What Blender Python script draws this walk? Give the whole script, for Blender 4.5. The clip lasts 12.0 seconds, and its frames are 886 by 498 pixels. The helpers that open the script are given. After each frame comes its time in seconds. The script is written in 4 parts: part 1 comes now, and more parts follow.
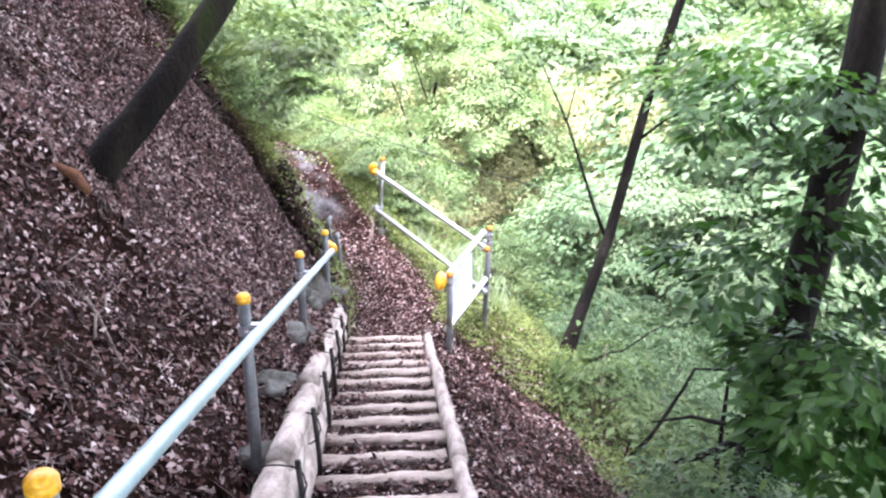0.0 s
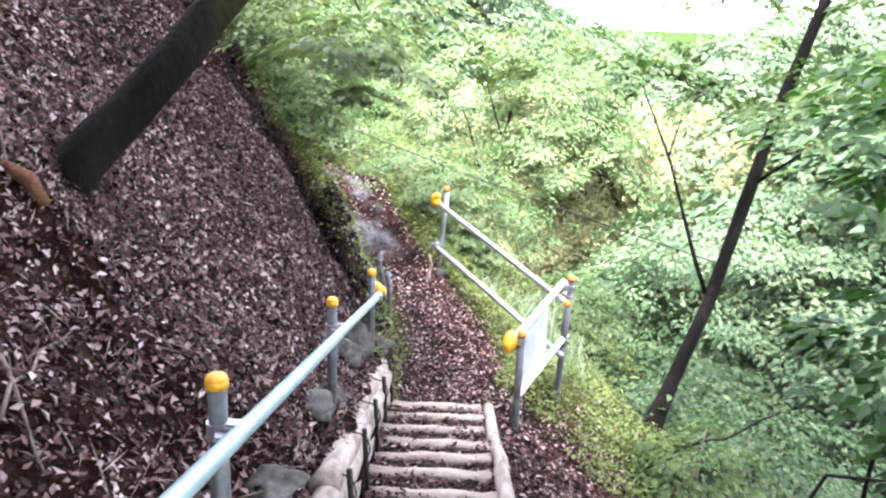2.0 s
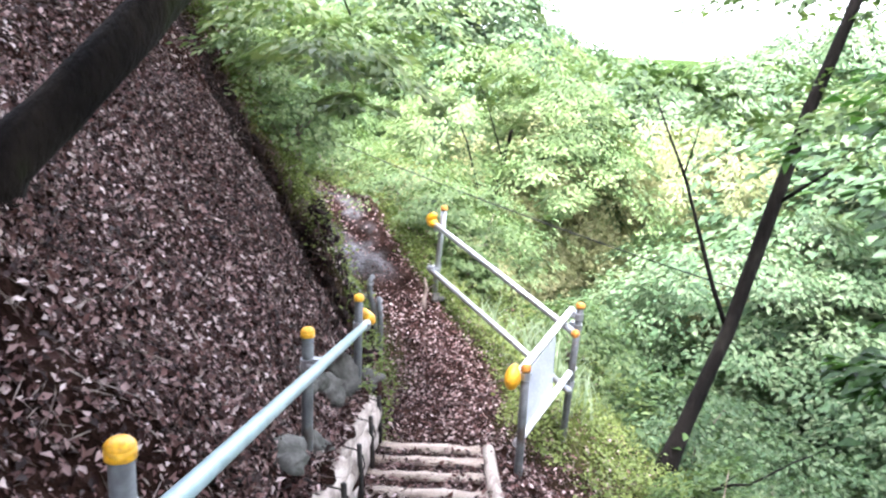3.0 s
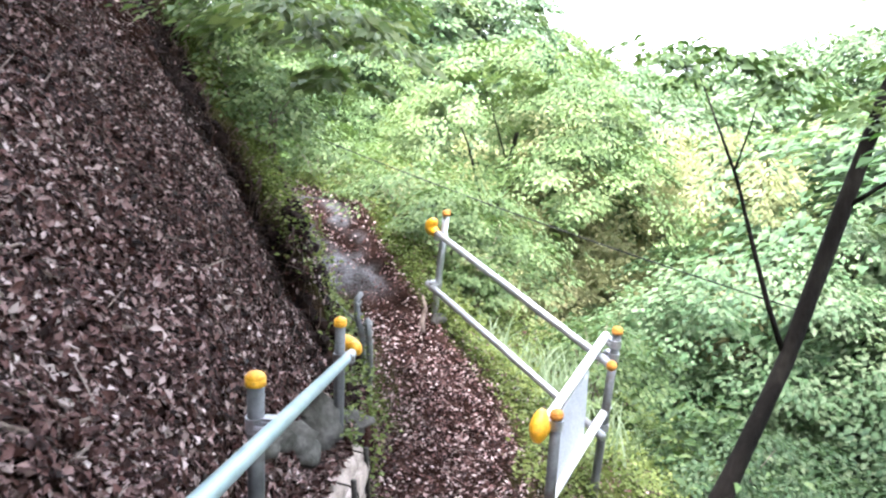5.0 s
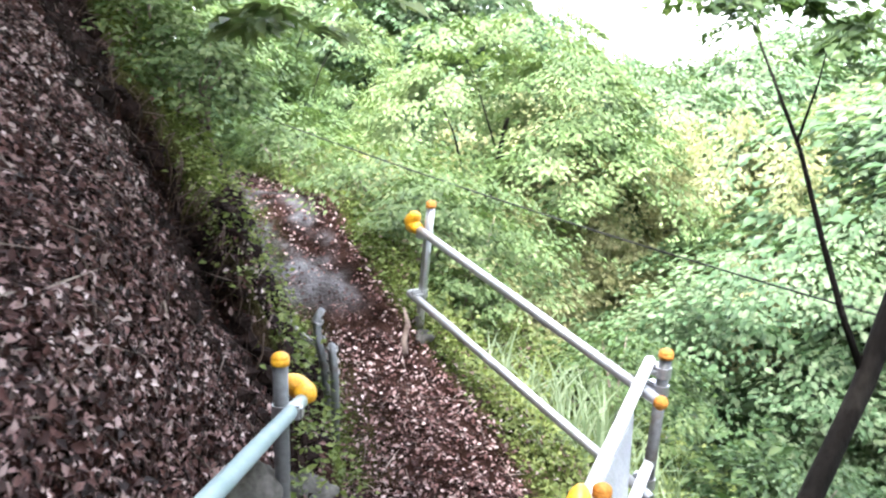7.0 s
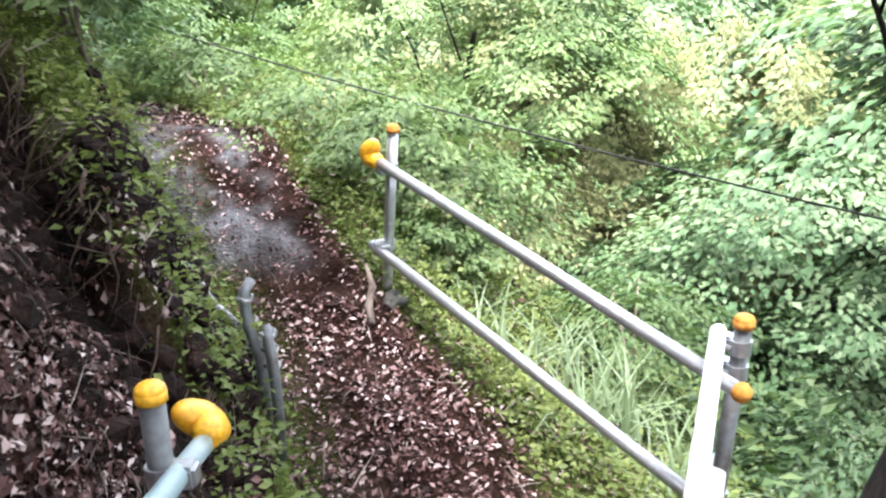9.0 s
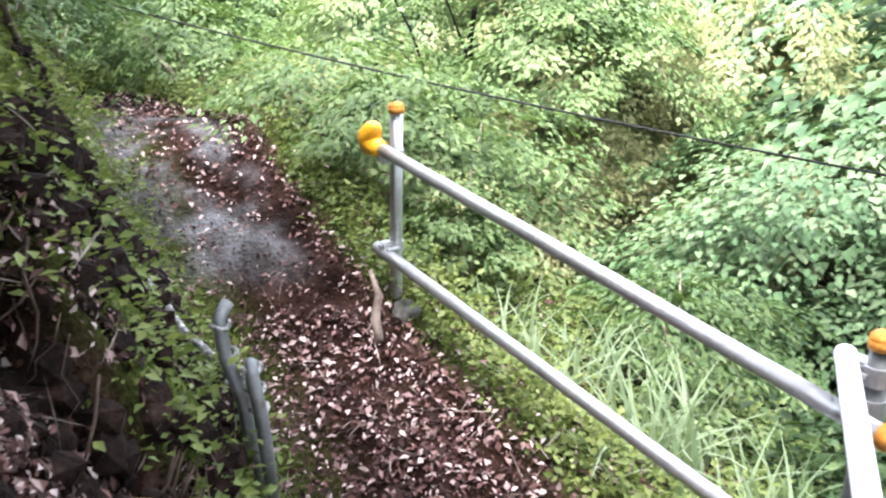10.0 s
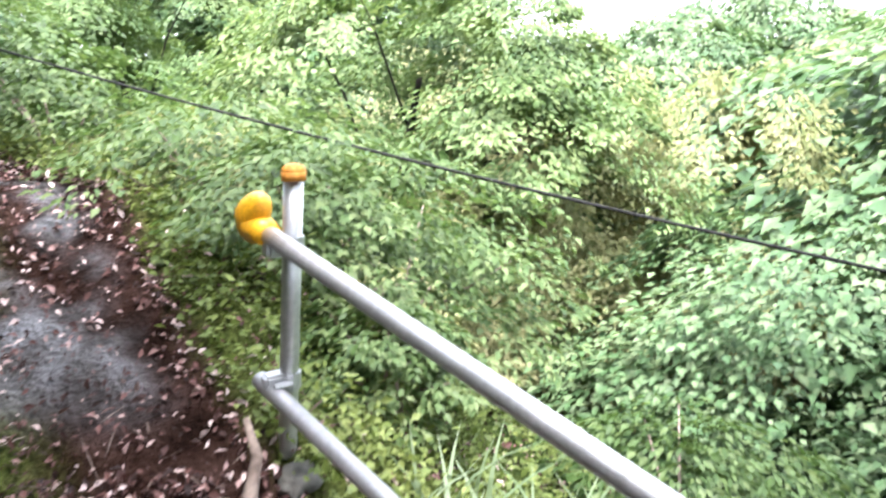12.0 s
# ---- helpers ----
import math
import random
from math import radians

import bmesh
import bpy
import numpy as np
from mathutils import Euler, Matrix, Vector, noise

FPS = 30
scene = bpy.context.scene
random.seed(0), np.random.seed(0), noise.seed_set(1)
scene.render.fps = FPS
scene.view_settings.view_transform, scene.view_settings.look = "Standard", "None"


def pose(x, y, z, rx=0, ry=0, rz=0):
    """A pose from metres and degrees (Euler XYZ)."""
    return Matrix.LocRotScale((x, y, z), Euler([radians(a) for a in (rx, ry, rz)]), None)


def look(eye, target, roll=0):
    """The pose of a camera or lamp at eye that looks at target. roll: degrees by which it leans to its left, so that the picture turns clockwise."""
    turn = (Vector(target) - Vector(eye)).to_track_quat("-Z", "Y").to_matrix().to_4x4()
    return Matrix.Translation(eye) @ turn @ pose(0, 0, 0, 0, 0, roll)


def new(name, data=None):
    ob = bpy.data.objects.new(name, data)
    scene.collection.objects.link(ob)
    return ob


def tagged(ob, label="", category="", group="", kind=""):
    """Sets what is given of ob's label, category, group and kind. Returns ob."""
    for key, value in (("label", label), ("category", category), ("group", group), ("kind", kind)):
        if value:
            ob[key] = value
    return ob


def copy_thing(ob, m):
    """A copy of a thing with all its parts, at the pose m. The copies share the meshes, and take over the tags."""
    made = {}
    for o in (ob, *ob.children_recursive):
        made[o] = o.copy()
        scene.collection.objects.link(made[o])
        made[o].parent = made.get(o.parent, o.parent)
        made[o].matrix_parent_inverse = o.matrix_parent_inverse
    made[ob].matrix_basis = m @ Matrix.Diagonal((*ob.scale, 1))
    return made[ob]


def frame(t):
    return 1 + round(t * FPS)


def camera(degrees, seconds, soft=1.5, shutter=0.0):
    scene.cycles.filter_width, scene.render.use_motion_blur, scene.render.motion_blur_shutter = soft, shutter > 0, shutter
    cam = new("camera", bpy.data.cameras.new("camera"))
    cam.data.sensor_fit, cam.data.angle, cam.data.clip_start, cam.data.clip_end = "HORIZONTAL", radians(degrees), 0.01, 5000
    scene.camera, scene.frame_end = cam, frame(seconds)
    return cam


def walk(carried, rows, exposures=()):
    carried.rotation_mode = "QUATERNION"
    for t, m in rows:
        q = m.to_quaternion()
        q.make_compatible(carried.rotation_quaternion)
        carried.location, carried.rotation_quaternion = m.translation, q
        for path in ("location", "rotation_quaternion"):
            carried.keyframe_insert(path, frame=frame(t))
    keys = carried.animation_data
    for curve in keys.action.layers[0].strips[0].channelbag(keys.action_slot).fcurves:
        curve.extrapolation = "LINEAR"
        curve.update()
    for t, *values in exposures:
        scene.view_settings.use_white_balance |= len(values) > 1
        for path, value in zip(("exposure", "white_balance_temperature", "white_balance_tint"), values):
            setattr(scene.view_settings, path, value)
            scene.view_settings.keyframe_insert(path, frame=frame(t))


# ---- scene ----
cam = camera(56.9, 12.0, soft=2.3, shutter=0.4)
METRES, EYE, TILT, LEAN, TURN = 7.0, 3.5, -19.0, 0.0, 0.0
ROWS = [
    (0.0, 0.0, 0.0, 0.0, 0.0, 0.0, -0.0),
    (0.5, -0.0094, 0.046, 0.0032, 0.99, -1.22, -0.88),
    (1.0, -0.0093, 0.0886, 0.0063, 2.24, 0.37, -2.86),
    (1.5, -0.0142, 0.1361, 0.0117, 3.11, 2.69, -2.72),
    (2.0, -0.0145, 0.1821, 0.0127, 4.04, 2.44, -3.75),
    (2.5, -0.0191, 0.226, 0.0144, 4.67, 3.37, -4.16),
    (3.0, -0.0182, 0.2639, 0.0148, 3.89, 4.21, -4.05),
    (5.0, -0.0361, 0.4208, 0.0228, 3.58, 5.29, -4.06),
    (5.5, -0.0385, 0.4641, 0.0244, 2.24, 6.2, -3.69),
    (6.0, -0.0394, 0.5079, 0.0277, 1.35, 7.34, -2.13),
    (6.5, -0.0451, 0.5517, 0.0343, 1.95, 6.22, -3.97),
    (7.0, -0.0478, 0.5941, 0.0383, 2.66, 5.43, -2.61),
    (7.5, -0.0483, 0.6374, 0.0432, 1.94, 4.43, -1.85),
    (9.5, -0.0639, 0.793, 0.0586, 0.35, 0.22, 1.91),
    (10.0, -0.0686, 0.8376, 0.0628, 0.59, 0.09, 2.95),
    (10.5, -0.0659, 0.8741, 0.0652, 0.6, 1.0, 1.44),
    (11.0, -0.066, 0.9142, 0.069, -0.95, 0.69, 1.2),
    (11.5, -0.0634, 0.9503, 0.0748, -1.42, 2.31, 1.31),
    (12.0, -0.0617, 0.9907, 0.0837, -3.73, 5.77, 1.45),
]
walk(cam, [(t, pose(0, 0, EYE, TILT, LEAN, TURN) @ pose(METRES * x, METRES * y, METRES * z, 90 + pitch, roll, yaw)) for t, x, y, z, yaw, pitch, roll in ROWS],
     [(0.0, 4.3, 6080, 27), (3.0, 4.03, 6080, 20), (6.5, 3.9, 6200, 16), (12.0, 3.72, 6260, 16)])

# ---- light ----
SUN_EL, SUN_AZ = 71.0, -163.0    # height of the sun; it stands behind the hill, so that the valley is lit from the front
world = bpy.data.worlds.new("overcast_sky")
scene.world = world
world.use_nodes = True
wn = world.node_tree
wn.nodes.clear()
w_out = wn.nodes.new("ShaderNodeOutputWorld")
w_bg = wn.nodes.new("ShaderNodeBackground")
w_sky = wn.nodes.new("ShaderNodeTexSky")
w_sky.sky_type, w_sky.sun_disc = "NISHITA", False
w_sky.sun_elevation, w_sky.sun_rotation = radians(SUN_EL), radians(SUN_AZ)
w_sky.dust_density = 4.0
w_co = wn.nodes.new("ShaderNodeTexCoord")
w_sep = wn.nodes.new("ShaderNodeSeparateXYZ")
w_max = wn.nodes.new("ShaderNodeMath")
w_max.operation, w_max.inputs[1].default_value = "MAXIMUM", 0.06
w_com = wn.nodes.new("ShaderNodeCombineXYZ")
w_mix = wn.nodes.new("ShaderNodeMix")
w_mix.data_type = "RGBA"
w_mix.inputs[0].default_value = 0.6
w_mix.inputs[7].default_value = (7.4, 7.8, 8.0, 1)
wn.links.new(w_co.outputs["Generated"], w_sep.inputs[0])
wn.links.new(w_sep.outputs[0], w_com.inputs[0])
wn.links.new(w_sep.outputs[1], w_com.inputs[1])
wn.links.new(w_sep.outputs[2], w_max.inputs[0])
wn.links.new(w_max.outputs[0], w_com.inputs[2])
wn.links.new(w_com.outputs[0], w_sky.inputs[0])
wn.links.new(w_sky.outputs[0], w_mix.inputs[6])
wn.links.new(w_mix.outputs[2], w_bg.inputs[0])
w_bg.inputs[1].default_value = 0.095
wn.links.new(w_bg.outputs[0], w_out.inputs[0])

sun_data = bpy.data.lights.new("sun", "SUN")
sun_data.energy, sun_data.angle, sun_data.color = 2.6, radians(28), (1.0, 0.98, 0.95)
sun = new("sun", sun_data)
sx, sy = math.sin(radians(SUN_AZ)), math.cos(radians(SUN_AZ))
sun.matrix_world = look((sx * 40, sy * 40, 40 * math.tan(radians(SUN_EL))), (0, 0, 0))


# ---- materials ----
def material(name, rough=0.6, metal=0.0):
    m = bpy.data.materials.new(name)
    m.use_nodes = True
    b = m.node_tree.nodes["Principled BSDF"]
    b.inputs["Roughness"].default_value, b.inputs["Metallic"].default_value = rough, metal
    b.inputs["Specular IOR Level"].default_value = 0.5 if rough < 0.43 or metal > 0 else 0.12
    return m, m.node_tree, b


def ramp(nt, fac, stops):
    r = nt.nodes.new("ShaderNodeValToRGB")
    while len(r.color_ramp.elements) < len(stops):
        r.color_ramp.elements.new(0.5)
    for e, (p, c) in zip(r.color_ramp.elements, stops):
        e.position, e.color = p, (*c, 1)
    nt.links.new(fac, r.inputs[0])
    return r.outputs[0]


def noise_node(nt, scale, detail=4.0, stretch=None):
    n = nt.nodes.new("ShaderNodeTexNoise")
    n.inputs["Scale"].default_value, n.inputs["Detail"].default_value = scale, detail
    co = nt.nodes.new("ShaderNodeTexCoord")
    if stretch:
        mp = nt.nodes.new("ShaderNodeMapping")
        mp.inputs["Scale"].default_value = stretch
        nt.links.new(co.outputs["Object"], mp.inputs[0])
        nt.links.new(mp.outputs[0], n.inputs["Vector"])
    else:
        nt.links.new(co.outputs["Object"], n.inputs["Vector"])
    return n.outputs["Fac"]


def blend(nt, fac, a, b, mode="MIX"):
    x = nt.nodes.new("ShaderNodeMix")
    x.data_type, x.blend_type = "RGBA", mode
    for sock, v in ((x.inputs[0], fac), (x.inputs[6], a), (x.inputs[7], b)):
        if isinstance(v, (int, float)):
            sock.default_value = v
        elif isinstance(v, tuple):
            sock.default_value = (*v, 1)
        else:
            nt.links.new(v, sock)
    return x.outputs[2]


def bump(nt, b, height, strength, distance):
    k = nt.nodes.new("ShaderNodeBump")
    k.inputs["Strength"].default_value, k.inputs["Distance"].default_value = strength, distance
    nt.links.new(height, k.inputs["Height"])
    nt.links.new(k.outputs[0], b.inputs["Normal"])


def speckled(name, stops, scale, rough=0.7, metal=0.0, fine=60.0, relief=0.3, depth=0.004, stretch=None, grain_mix=0.8):
    """A surface of blotches in the colours of stops, with finer grain on top."""
    m, nt, b = material(name, rough, metal)
    big = noise_node(nt, scale, 5.0, stretch)
    small = noise_node(nt, fine, 6.0, stretch)
    col = ramp(nt, big, stops)
    grain = ramp(nt, small, [(0.3, (0.55, 0.55, 0.55)), (0.7, (1.25, 1.25, 1.25))])
    nt.links.new(blend(nt, grain_mix, col, grain, "MULTIPLY"), b.inputs["Base Color"])
    bump(nt, b, small, relief, depth)
    return m


def leafy(name, stops, thin=0.4, rough=0.5, patch=0.6, each=0.3, drifting=0.78):
    """Leaves: a colour for each leaf out of stops, drifting over the crown, half see-through to light."""
    m, nt, b = material(name, rough)
    b.inputs["Specular IOR Level"].default_value = 0.12 if thin < 0.1 else 0.22
    geo = nt.nodes.new("ShaderNodeNewGeometry")
    drift = noise_node(nt, patch, 2.0)
    both = nt.nodes.new("ShaderNodeMath")
    both.operation = "MULTIPLY_ADD"
    both.inputs[1].default_value = each
    nt.links.new(geo.outputs["Random Per Island"], both.inputs[0])
    half = nt.nodes.new("ShaderNodeMath")
    half.operation, half.inputs[1].default_value = "MULTIPLY", drifting
    nt.links.new(drift, half.inputs[0])
    nt.links.new(half.outputs[0], both.inputs[2])
    col = ramp(nt, both.outputs[0], stops)
    nt.links.new(col, b.inputs["Base Color"])
    tr = nt.nodes.new("ShaderNodeBsdfTranslucent")
    nt.links.new(blend(nt, 1.0, col, (1.2, 1.2, 0.85), "MULTIPLY"), tr.inputs[0])
    mx = nt.nodes.new("ShaderNodeMixShader")
    mx.inputs[0].default_value = thin
    nt.links.new(b.outputs[0], mx.inputs[1])
    nt.links.new(tr.outputs[0], mx.inputs[2])
    nt.links.new(mx.outputs[0], nt.nodes["Material Output"].inputs[0])
    return m


def ground_material():
    """Damp brown soil with crumbs and stones; moss and bare rock where the ground has them."""
    m, nt, b = material("forest_soil", 0.85)
    big, mid, small = noise_node(nt, 0.9, 4), noise_node(nt, 7.0, 6), noise_node(nt, 55.0, 6)
    soil = ramp(nt, mid, [(0.25, (0.006, 0.0034, 0.0028)), (0.5, (0.02, 0.0108, 0.0086)), (0.75, (0.05, 0.029, 0.024))])
    kind = nt.nodes.new("ShaderNodeVertexColor")
    kind.layer_name = "cover"
    sep = nt.nodes.new("ShaderNodeSeparateColor")
    nt.links.new(kind.outputs[0], sep.inputs[0])
    moss = ramp(nt, small, [(0.3, (0.03, 0.05, 0.012)), (0.7, (0.11, 0.14, 0.035))])
    rock = ramp(nt, mid, [(0.35, (0.022, 0.017, 0.015)), (0.5, (0.06, 0.056, 0.058)), (0.68, (0.13, 0.13, 0.142))])
    weed = ramp(nt, mid, [(0.3, (0.012, 0.022, 0.007)), (0.7, (0.04, 0.065, 0.02))])
    c = blend(nt, sep.outputs[0], soil, moss)
    c = blend(nt, sep.outputs[1], c, rock)
    c = blend(nt, sep.outputs[2], c, weed)
    shade = ramp(nt, small, [(0.3, (0.6, 0.6, 0.6)), (0.7, (1.2, 1.2, 1.2))])
    nt.links.new(blend(nt, 0.8, c, shade, "MULTIPLY"), b.inputs["Base Color"])
    gloss = nt.nodes.new("ShaderNodeMapRange")
    gloss.inputs["To Min"].default_value, gloss.inputs["To Max"].default_value = 0.85, 0.42
    nt.links.new(sep.outputs[1], gloss.inputs[0])
    nt.links.new(gloss.outputs[0], b.inputs["Roughness"])
    sheen = nt.nodes.new("ShaderNodeMath")
    sheen.operation, sheen.inputs[1].default_value = "MULTIPLY", 0.35
    nt.links.new(sep.outputs[1], sheen.inputs[0])
    nt.links.new(sheen.outputs[0], b.inputs["Specular IOR Level"])
    bump(nt, b, small, 1.0, 0.04)
    return m


M_GROUND = ground_material()
M_BARK = speckled("dark_bark", [(0.3, (0.004, 0.0035, 0.003)), (0.55, (0.011, 0.009, 0.008)), (0.75, (0.028, 0.025, 0.021))], 5, 0.9, 0, 38, 0.9, 0.015, (1, 1, 0.35))
M_MOSSBARK = speckled("mossy_bark", [(0.35, (0.004, 0.003, 0.003)), (0.52, (0.012, 0.009, 0.007)), (0.66, (0.016, 0.022, 0.006))], 4, 0.92, 0, 45, 0.9, 0.015, (1, 1, 0.4))
M_GALV = speckled("galvanised_steel", [(0.3, (0.36, 0.37, 0.38)), (0.7, (0.46, 0.46, 0.48))], 6, 0.4, 0.85, 60, 0.1, 0.001, None, 0.3)
M_DULL = speckled("weathered_steel", [(0.3, (0.085, 0.09, 0.095)), (0.55, (0.15, 0.155, 0.16)), (0.75, (0.09, 0.07, 0.055))], 9, 0.55, 0.6, 60, 0.15, 0.001, None, 0.4)
M_PALE = speckled("pale_painted_pipe", [(0.3, (0.22, 0.31, 0.33)), (0.7, (0.33, 0.42, 0.44))], 9, 0.38, 0.15, 130, 0.08, 0.001, None, 0.25)
M_WHITE = speckled("white_painted_pipe", [(0.3, (0.55, 0.56, 0.58)), (0.7, (0.66, 0.66, 0.67))], 9, 0.4, 0.0, 130, 0.08, 0.001, None, 0.25)
M_SIGN = speckled("white_sign_board", [(0.3, (0.42, 0.44, 0.5)), (0.7, (0.52, 0.53, 0.58))], 6, 0.4, 0.0, 80, 0.05, 0.001)
M_YELLOW = speckled("yellow_plastic", [(0.3, (0.58, 0.27, 0.008)), (0.7, (0.72, 0.38, 0.015))], 18, 0.42, 0.0, 90, 0.1, 0.001)
M_ORANGE = speckled("faded_orange_plastic", [(0.3, (0.3, 0.11, 0.015)), (0.7, (0.45, 0.2, 0.04))], 20, 0.5, 0.0, 90, 0.1, 0.001)
M_LOG = speckled("peeled_log", [(0.25, (0.13, 0.10, 0.085)), (0.5, (0.31, 0.26, 0.23)), (0.75, (0.45, 0.395, 0.355))], 3.5, 0.8, 0, 40, 0.5, 0.006, (6, 1, 6))
M_TREAD = speckled("worn_step_wood", [(0.25, (0.15, 0.115, 0.095)), (0.5, (0.34, 0.28, 0.24)), (0.75, (0.47, 0.41, 0.36))], 4, 0.8, 0, 45, 0.5, 0.006, (1, 6, 6))
M_IRON = speckled("dark_iron", [(0.3, (0.012, 0.012, 0.012)), (0.7, (0.045, 0.038, 0.033))], 20, 0.6, 0.6)
M_STONE = speckled("grey_stone", [(0.3, (0.035, 0.035, 0.028)), (0.5, (0.08, 0.078, 0.07)), (0.7, (0.15, 0.145, 0.135))], 7, 0.85, 0, 40, 0.6, 0.01)
M_ROOT = speckled("dry_root", [(0.3, (0.02, 0.013, 0.01)), (0.7, (0.09, 0.062, 0.048))], 12, 0.9)
M_TWIG = speckled("grey_twig", [(0.3, (0.09, 0.065, 0.055)), (0.7, (0.26, 0.21, 0.18))], 9, 0.9)
M_ROT = speckled("broken_orange_wood", [(0.3, (0.07, 0.03, 0.018)), (0.7, (0.16, 0.08, 0.045))], 8, 0.9)
M_CABLE = speckled("black_cable", [(0.3, (0.008, 0.008, 0.008)), (0.7, (0.02, 0.02, 0.02))], 9, 0.6)
M_ROPE = speckled("pale_rope", [(0.35, (0.06, 0.06, 0.06)), (0.5, (0.2, 0.2, 0.2)), (0.65, (0.42, 0.41, 0.4))], 55, 0.8)
M_CLOD = speckled("dark_earth", [(0.3, (0.004, 0.002, 0.0017)), (0.55, (0.012, 0.0065, 0.0055)), (0.75, (0.034, 0.02, 0.016))], 14, 0.95, 0, 70, 0.8, 0.01)
M_LITTER = leafy("dead_leaves", [(0.2, (0.010, 0.004, 0.0034)), (0.5, (0.04, 0.017, 0.0145)), (0.67, (0.108, 0.053, 0.047)), (0.79, (0.24, 0.16, 0.152)), (0.91, (0.46, 0.375, 0.36))], 0.05, 0.55, 1.5, 0.72, 0.36)
M_BRIGHT = leafy("bright_leaves", [(0.22, (0.014, 0.036, 0.009)), (0.5, (0.062, 0.108, 0.032)), (0.76, (0.15, 0.195, 0.08))], 0.34, 0.5, 0.4)
M_YELLOWISH = leafy("yellow_green_leaves", [(0.22, (0.045, 0.066, 0.022)), (0.48, (0.145, 0.165, 0.068)), (0.72, (0.27, 0.262, 0.13))], 0.36, 0.5, 0.4)
M_COOL = leafy("cool_green_leaves", [(0.22, (0.010, 0.032, 0.010)), (0.5, (0.052, 0.1, 0.040)), (0.78, (0.15, 0.195, 0.105))], 0.32, 0.5, 0.4)
M_DEEP = leafy("deep_green_leaves", [(0.2, (0.008, 0.03, 0.006)), (0.5, (0.022, 0.065, 0.012)), (0.8, (0.05, 0.115, 0.022))], 0.4, 0.42, 0.8)
M_MOSSY = leafy("mossy_weeds", [(0.2, (0.03, 0.05, 0.010)), (0.5, (0.098, 0.135, 0.034)), (0.8, (0.19, 0.225, 0.07))], 0.35, 0.5, 1.4)
M_STRAW = speckled("dry_stalks", [(0.3, (0.06, 0.04, 0.033)), (0.55, (0.2, 0.16, 0.14)), (0.75, (0.4, 0.34, 0.31))], 3, 0.8)
M_GRASS = leafy("pale_grass", [(0.2, (0.08, 0.13, 0.06)), (0.5, (0.15, 0.20, 0.11)), (0.8, (0.25, 0.3, 0.2))], 0.35, 0.5, 1.0)


# ---- mesh helpers ----
def link_mesh(name, verts, faces, mat, parent=None, label="", smooth=False):
    me = bpy.data.meshes.new(name)
    me.from_pydata(verts, [], faces)
    me.materials.append(mat)
    if smooth:
        me.shade_smooth()
    ob = new(name, me)
    if parent:
        ob.parent = parent
    return tagged(ob, label)


def part(name, bm, mat, parent=None, label="", smooth=True):
    me = bpy.data.meshes.new(name)
    bm.to_mesh(me)
    bm.free()
    me.materials.append(mat)
    if smooth:
        me.shade_smooth()
    ob = new(name, me)
    if parent:
        ob.parent = parent
    return tagged(ob, label)


def thing(name, label, category, at=(0, 0, 0), group="", kind=""):
    ob = new(name)
    ob.location = at
    ob.empty_display_size = 0.1
    return tagged(ob, label, category, group, kind)


def tube(points, radii, sides=10, wobble=0.0, seed=0, caps=True):
    """Vertices and faces of a round bar along points."""
    rng = random.Random(seed)
    pts = [Vector(p) for p in points]
    verts, faces = [], []
    side = None
    for i, p in enumerate(pts):
        d = (pts[min(i + 1, len(pts) - 1)] - pts[max(i - 1, 0)]).normalized()
        if side is None:
            side = d.orthogonal().normalized()
        side = (side - d * side.dot(d)).normalized()
        up = d.cross(side)
        for k in range(sides):
            a = 2 * math.pi * k / sides
            r = radii[i] * (1 + wobble * rng.uniform(-1, 1))
            verts.append(p + (side * math.cos(a) + up * math.sin(a)) * r)
    for i in range(len(pts) - 1):
        for k in range(sides):
            a, b = i * sides + k, i * sides + (k + 1) % sides
            faces.append((a, b, b + sides, a + sides))
    if caps:
        faces.append(tuple(reversed(range(sides))))
        faces.append(tuple(range((len(pts) - 1) * sides, len(pts) * sides)))
    return verts, faces


def bar(name, points, radii, mat, parent=None, label="", sides=12, wobble=0.0, seed=0):
    if isinstance(radii, (int, float)):
        radii = [radii] * len(points)
    v, f = tube(points, radii, sides, wobble, seed)
    return link_mesh(name, v, f, mat, parent, label, smooth=True)


def merged(pieces):
    verts, faces = [], []
    for v, f in pieces:
        n = len(verts)
        verts += v
        faces += [tuple(i + n for i in q) for q in f]
    return verts, faces


def curve_line(a, b, sag=0.0, n=12, jitter=0.0, seed=0):
    rng = random.Random(seed)
    a, b = Vector(a), Vector(b)
    out = []
    for i in range(n + 1):
        t = i / n
        p = a.lerp(b, t)
        p.z -= sag * 4 * t * (1 - t)
        if 0 < i < n:
            p += Vector((rng.uniform(-1, 1), rng.uniform(-1, 1), rng.uniform(-1, 1))) * jitter
        out.append(p)
    return out


def ball(r, squash=1.0, at=(0, 0, 0), seg=14, rings=8):
    bm = bmesh.new()
    bmesh.ops.create_uvsphere(bm, u_segments=seg, v_segments=rings, radius=r, matrix=Matrix.Translation(at) @ Matrix.Diagonal((1, 1, squash, 1)))
    return bm


def box(sx_, sy_, sz_, m=Matrix(), bev=0.004):
    bm = bmesh.new()
    bmesh.ops.create_cube(bm, size=1, matrix=m @ Matrix.Diagonal((sx_, sy_, sz_, 1)))
    bmesh.ops.bevel(bm, geom=bm.edges[:], offset=bev, segments=2, affect="EDGES")
    return bm


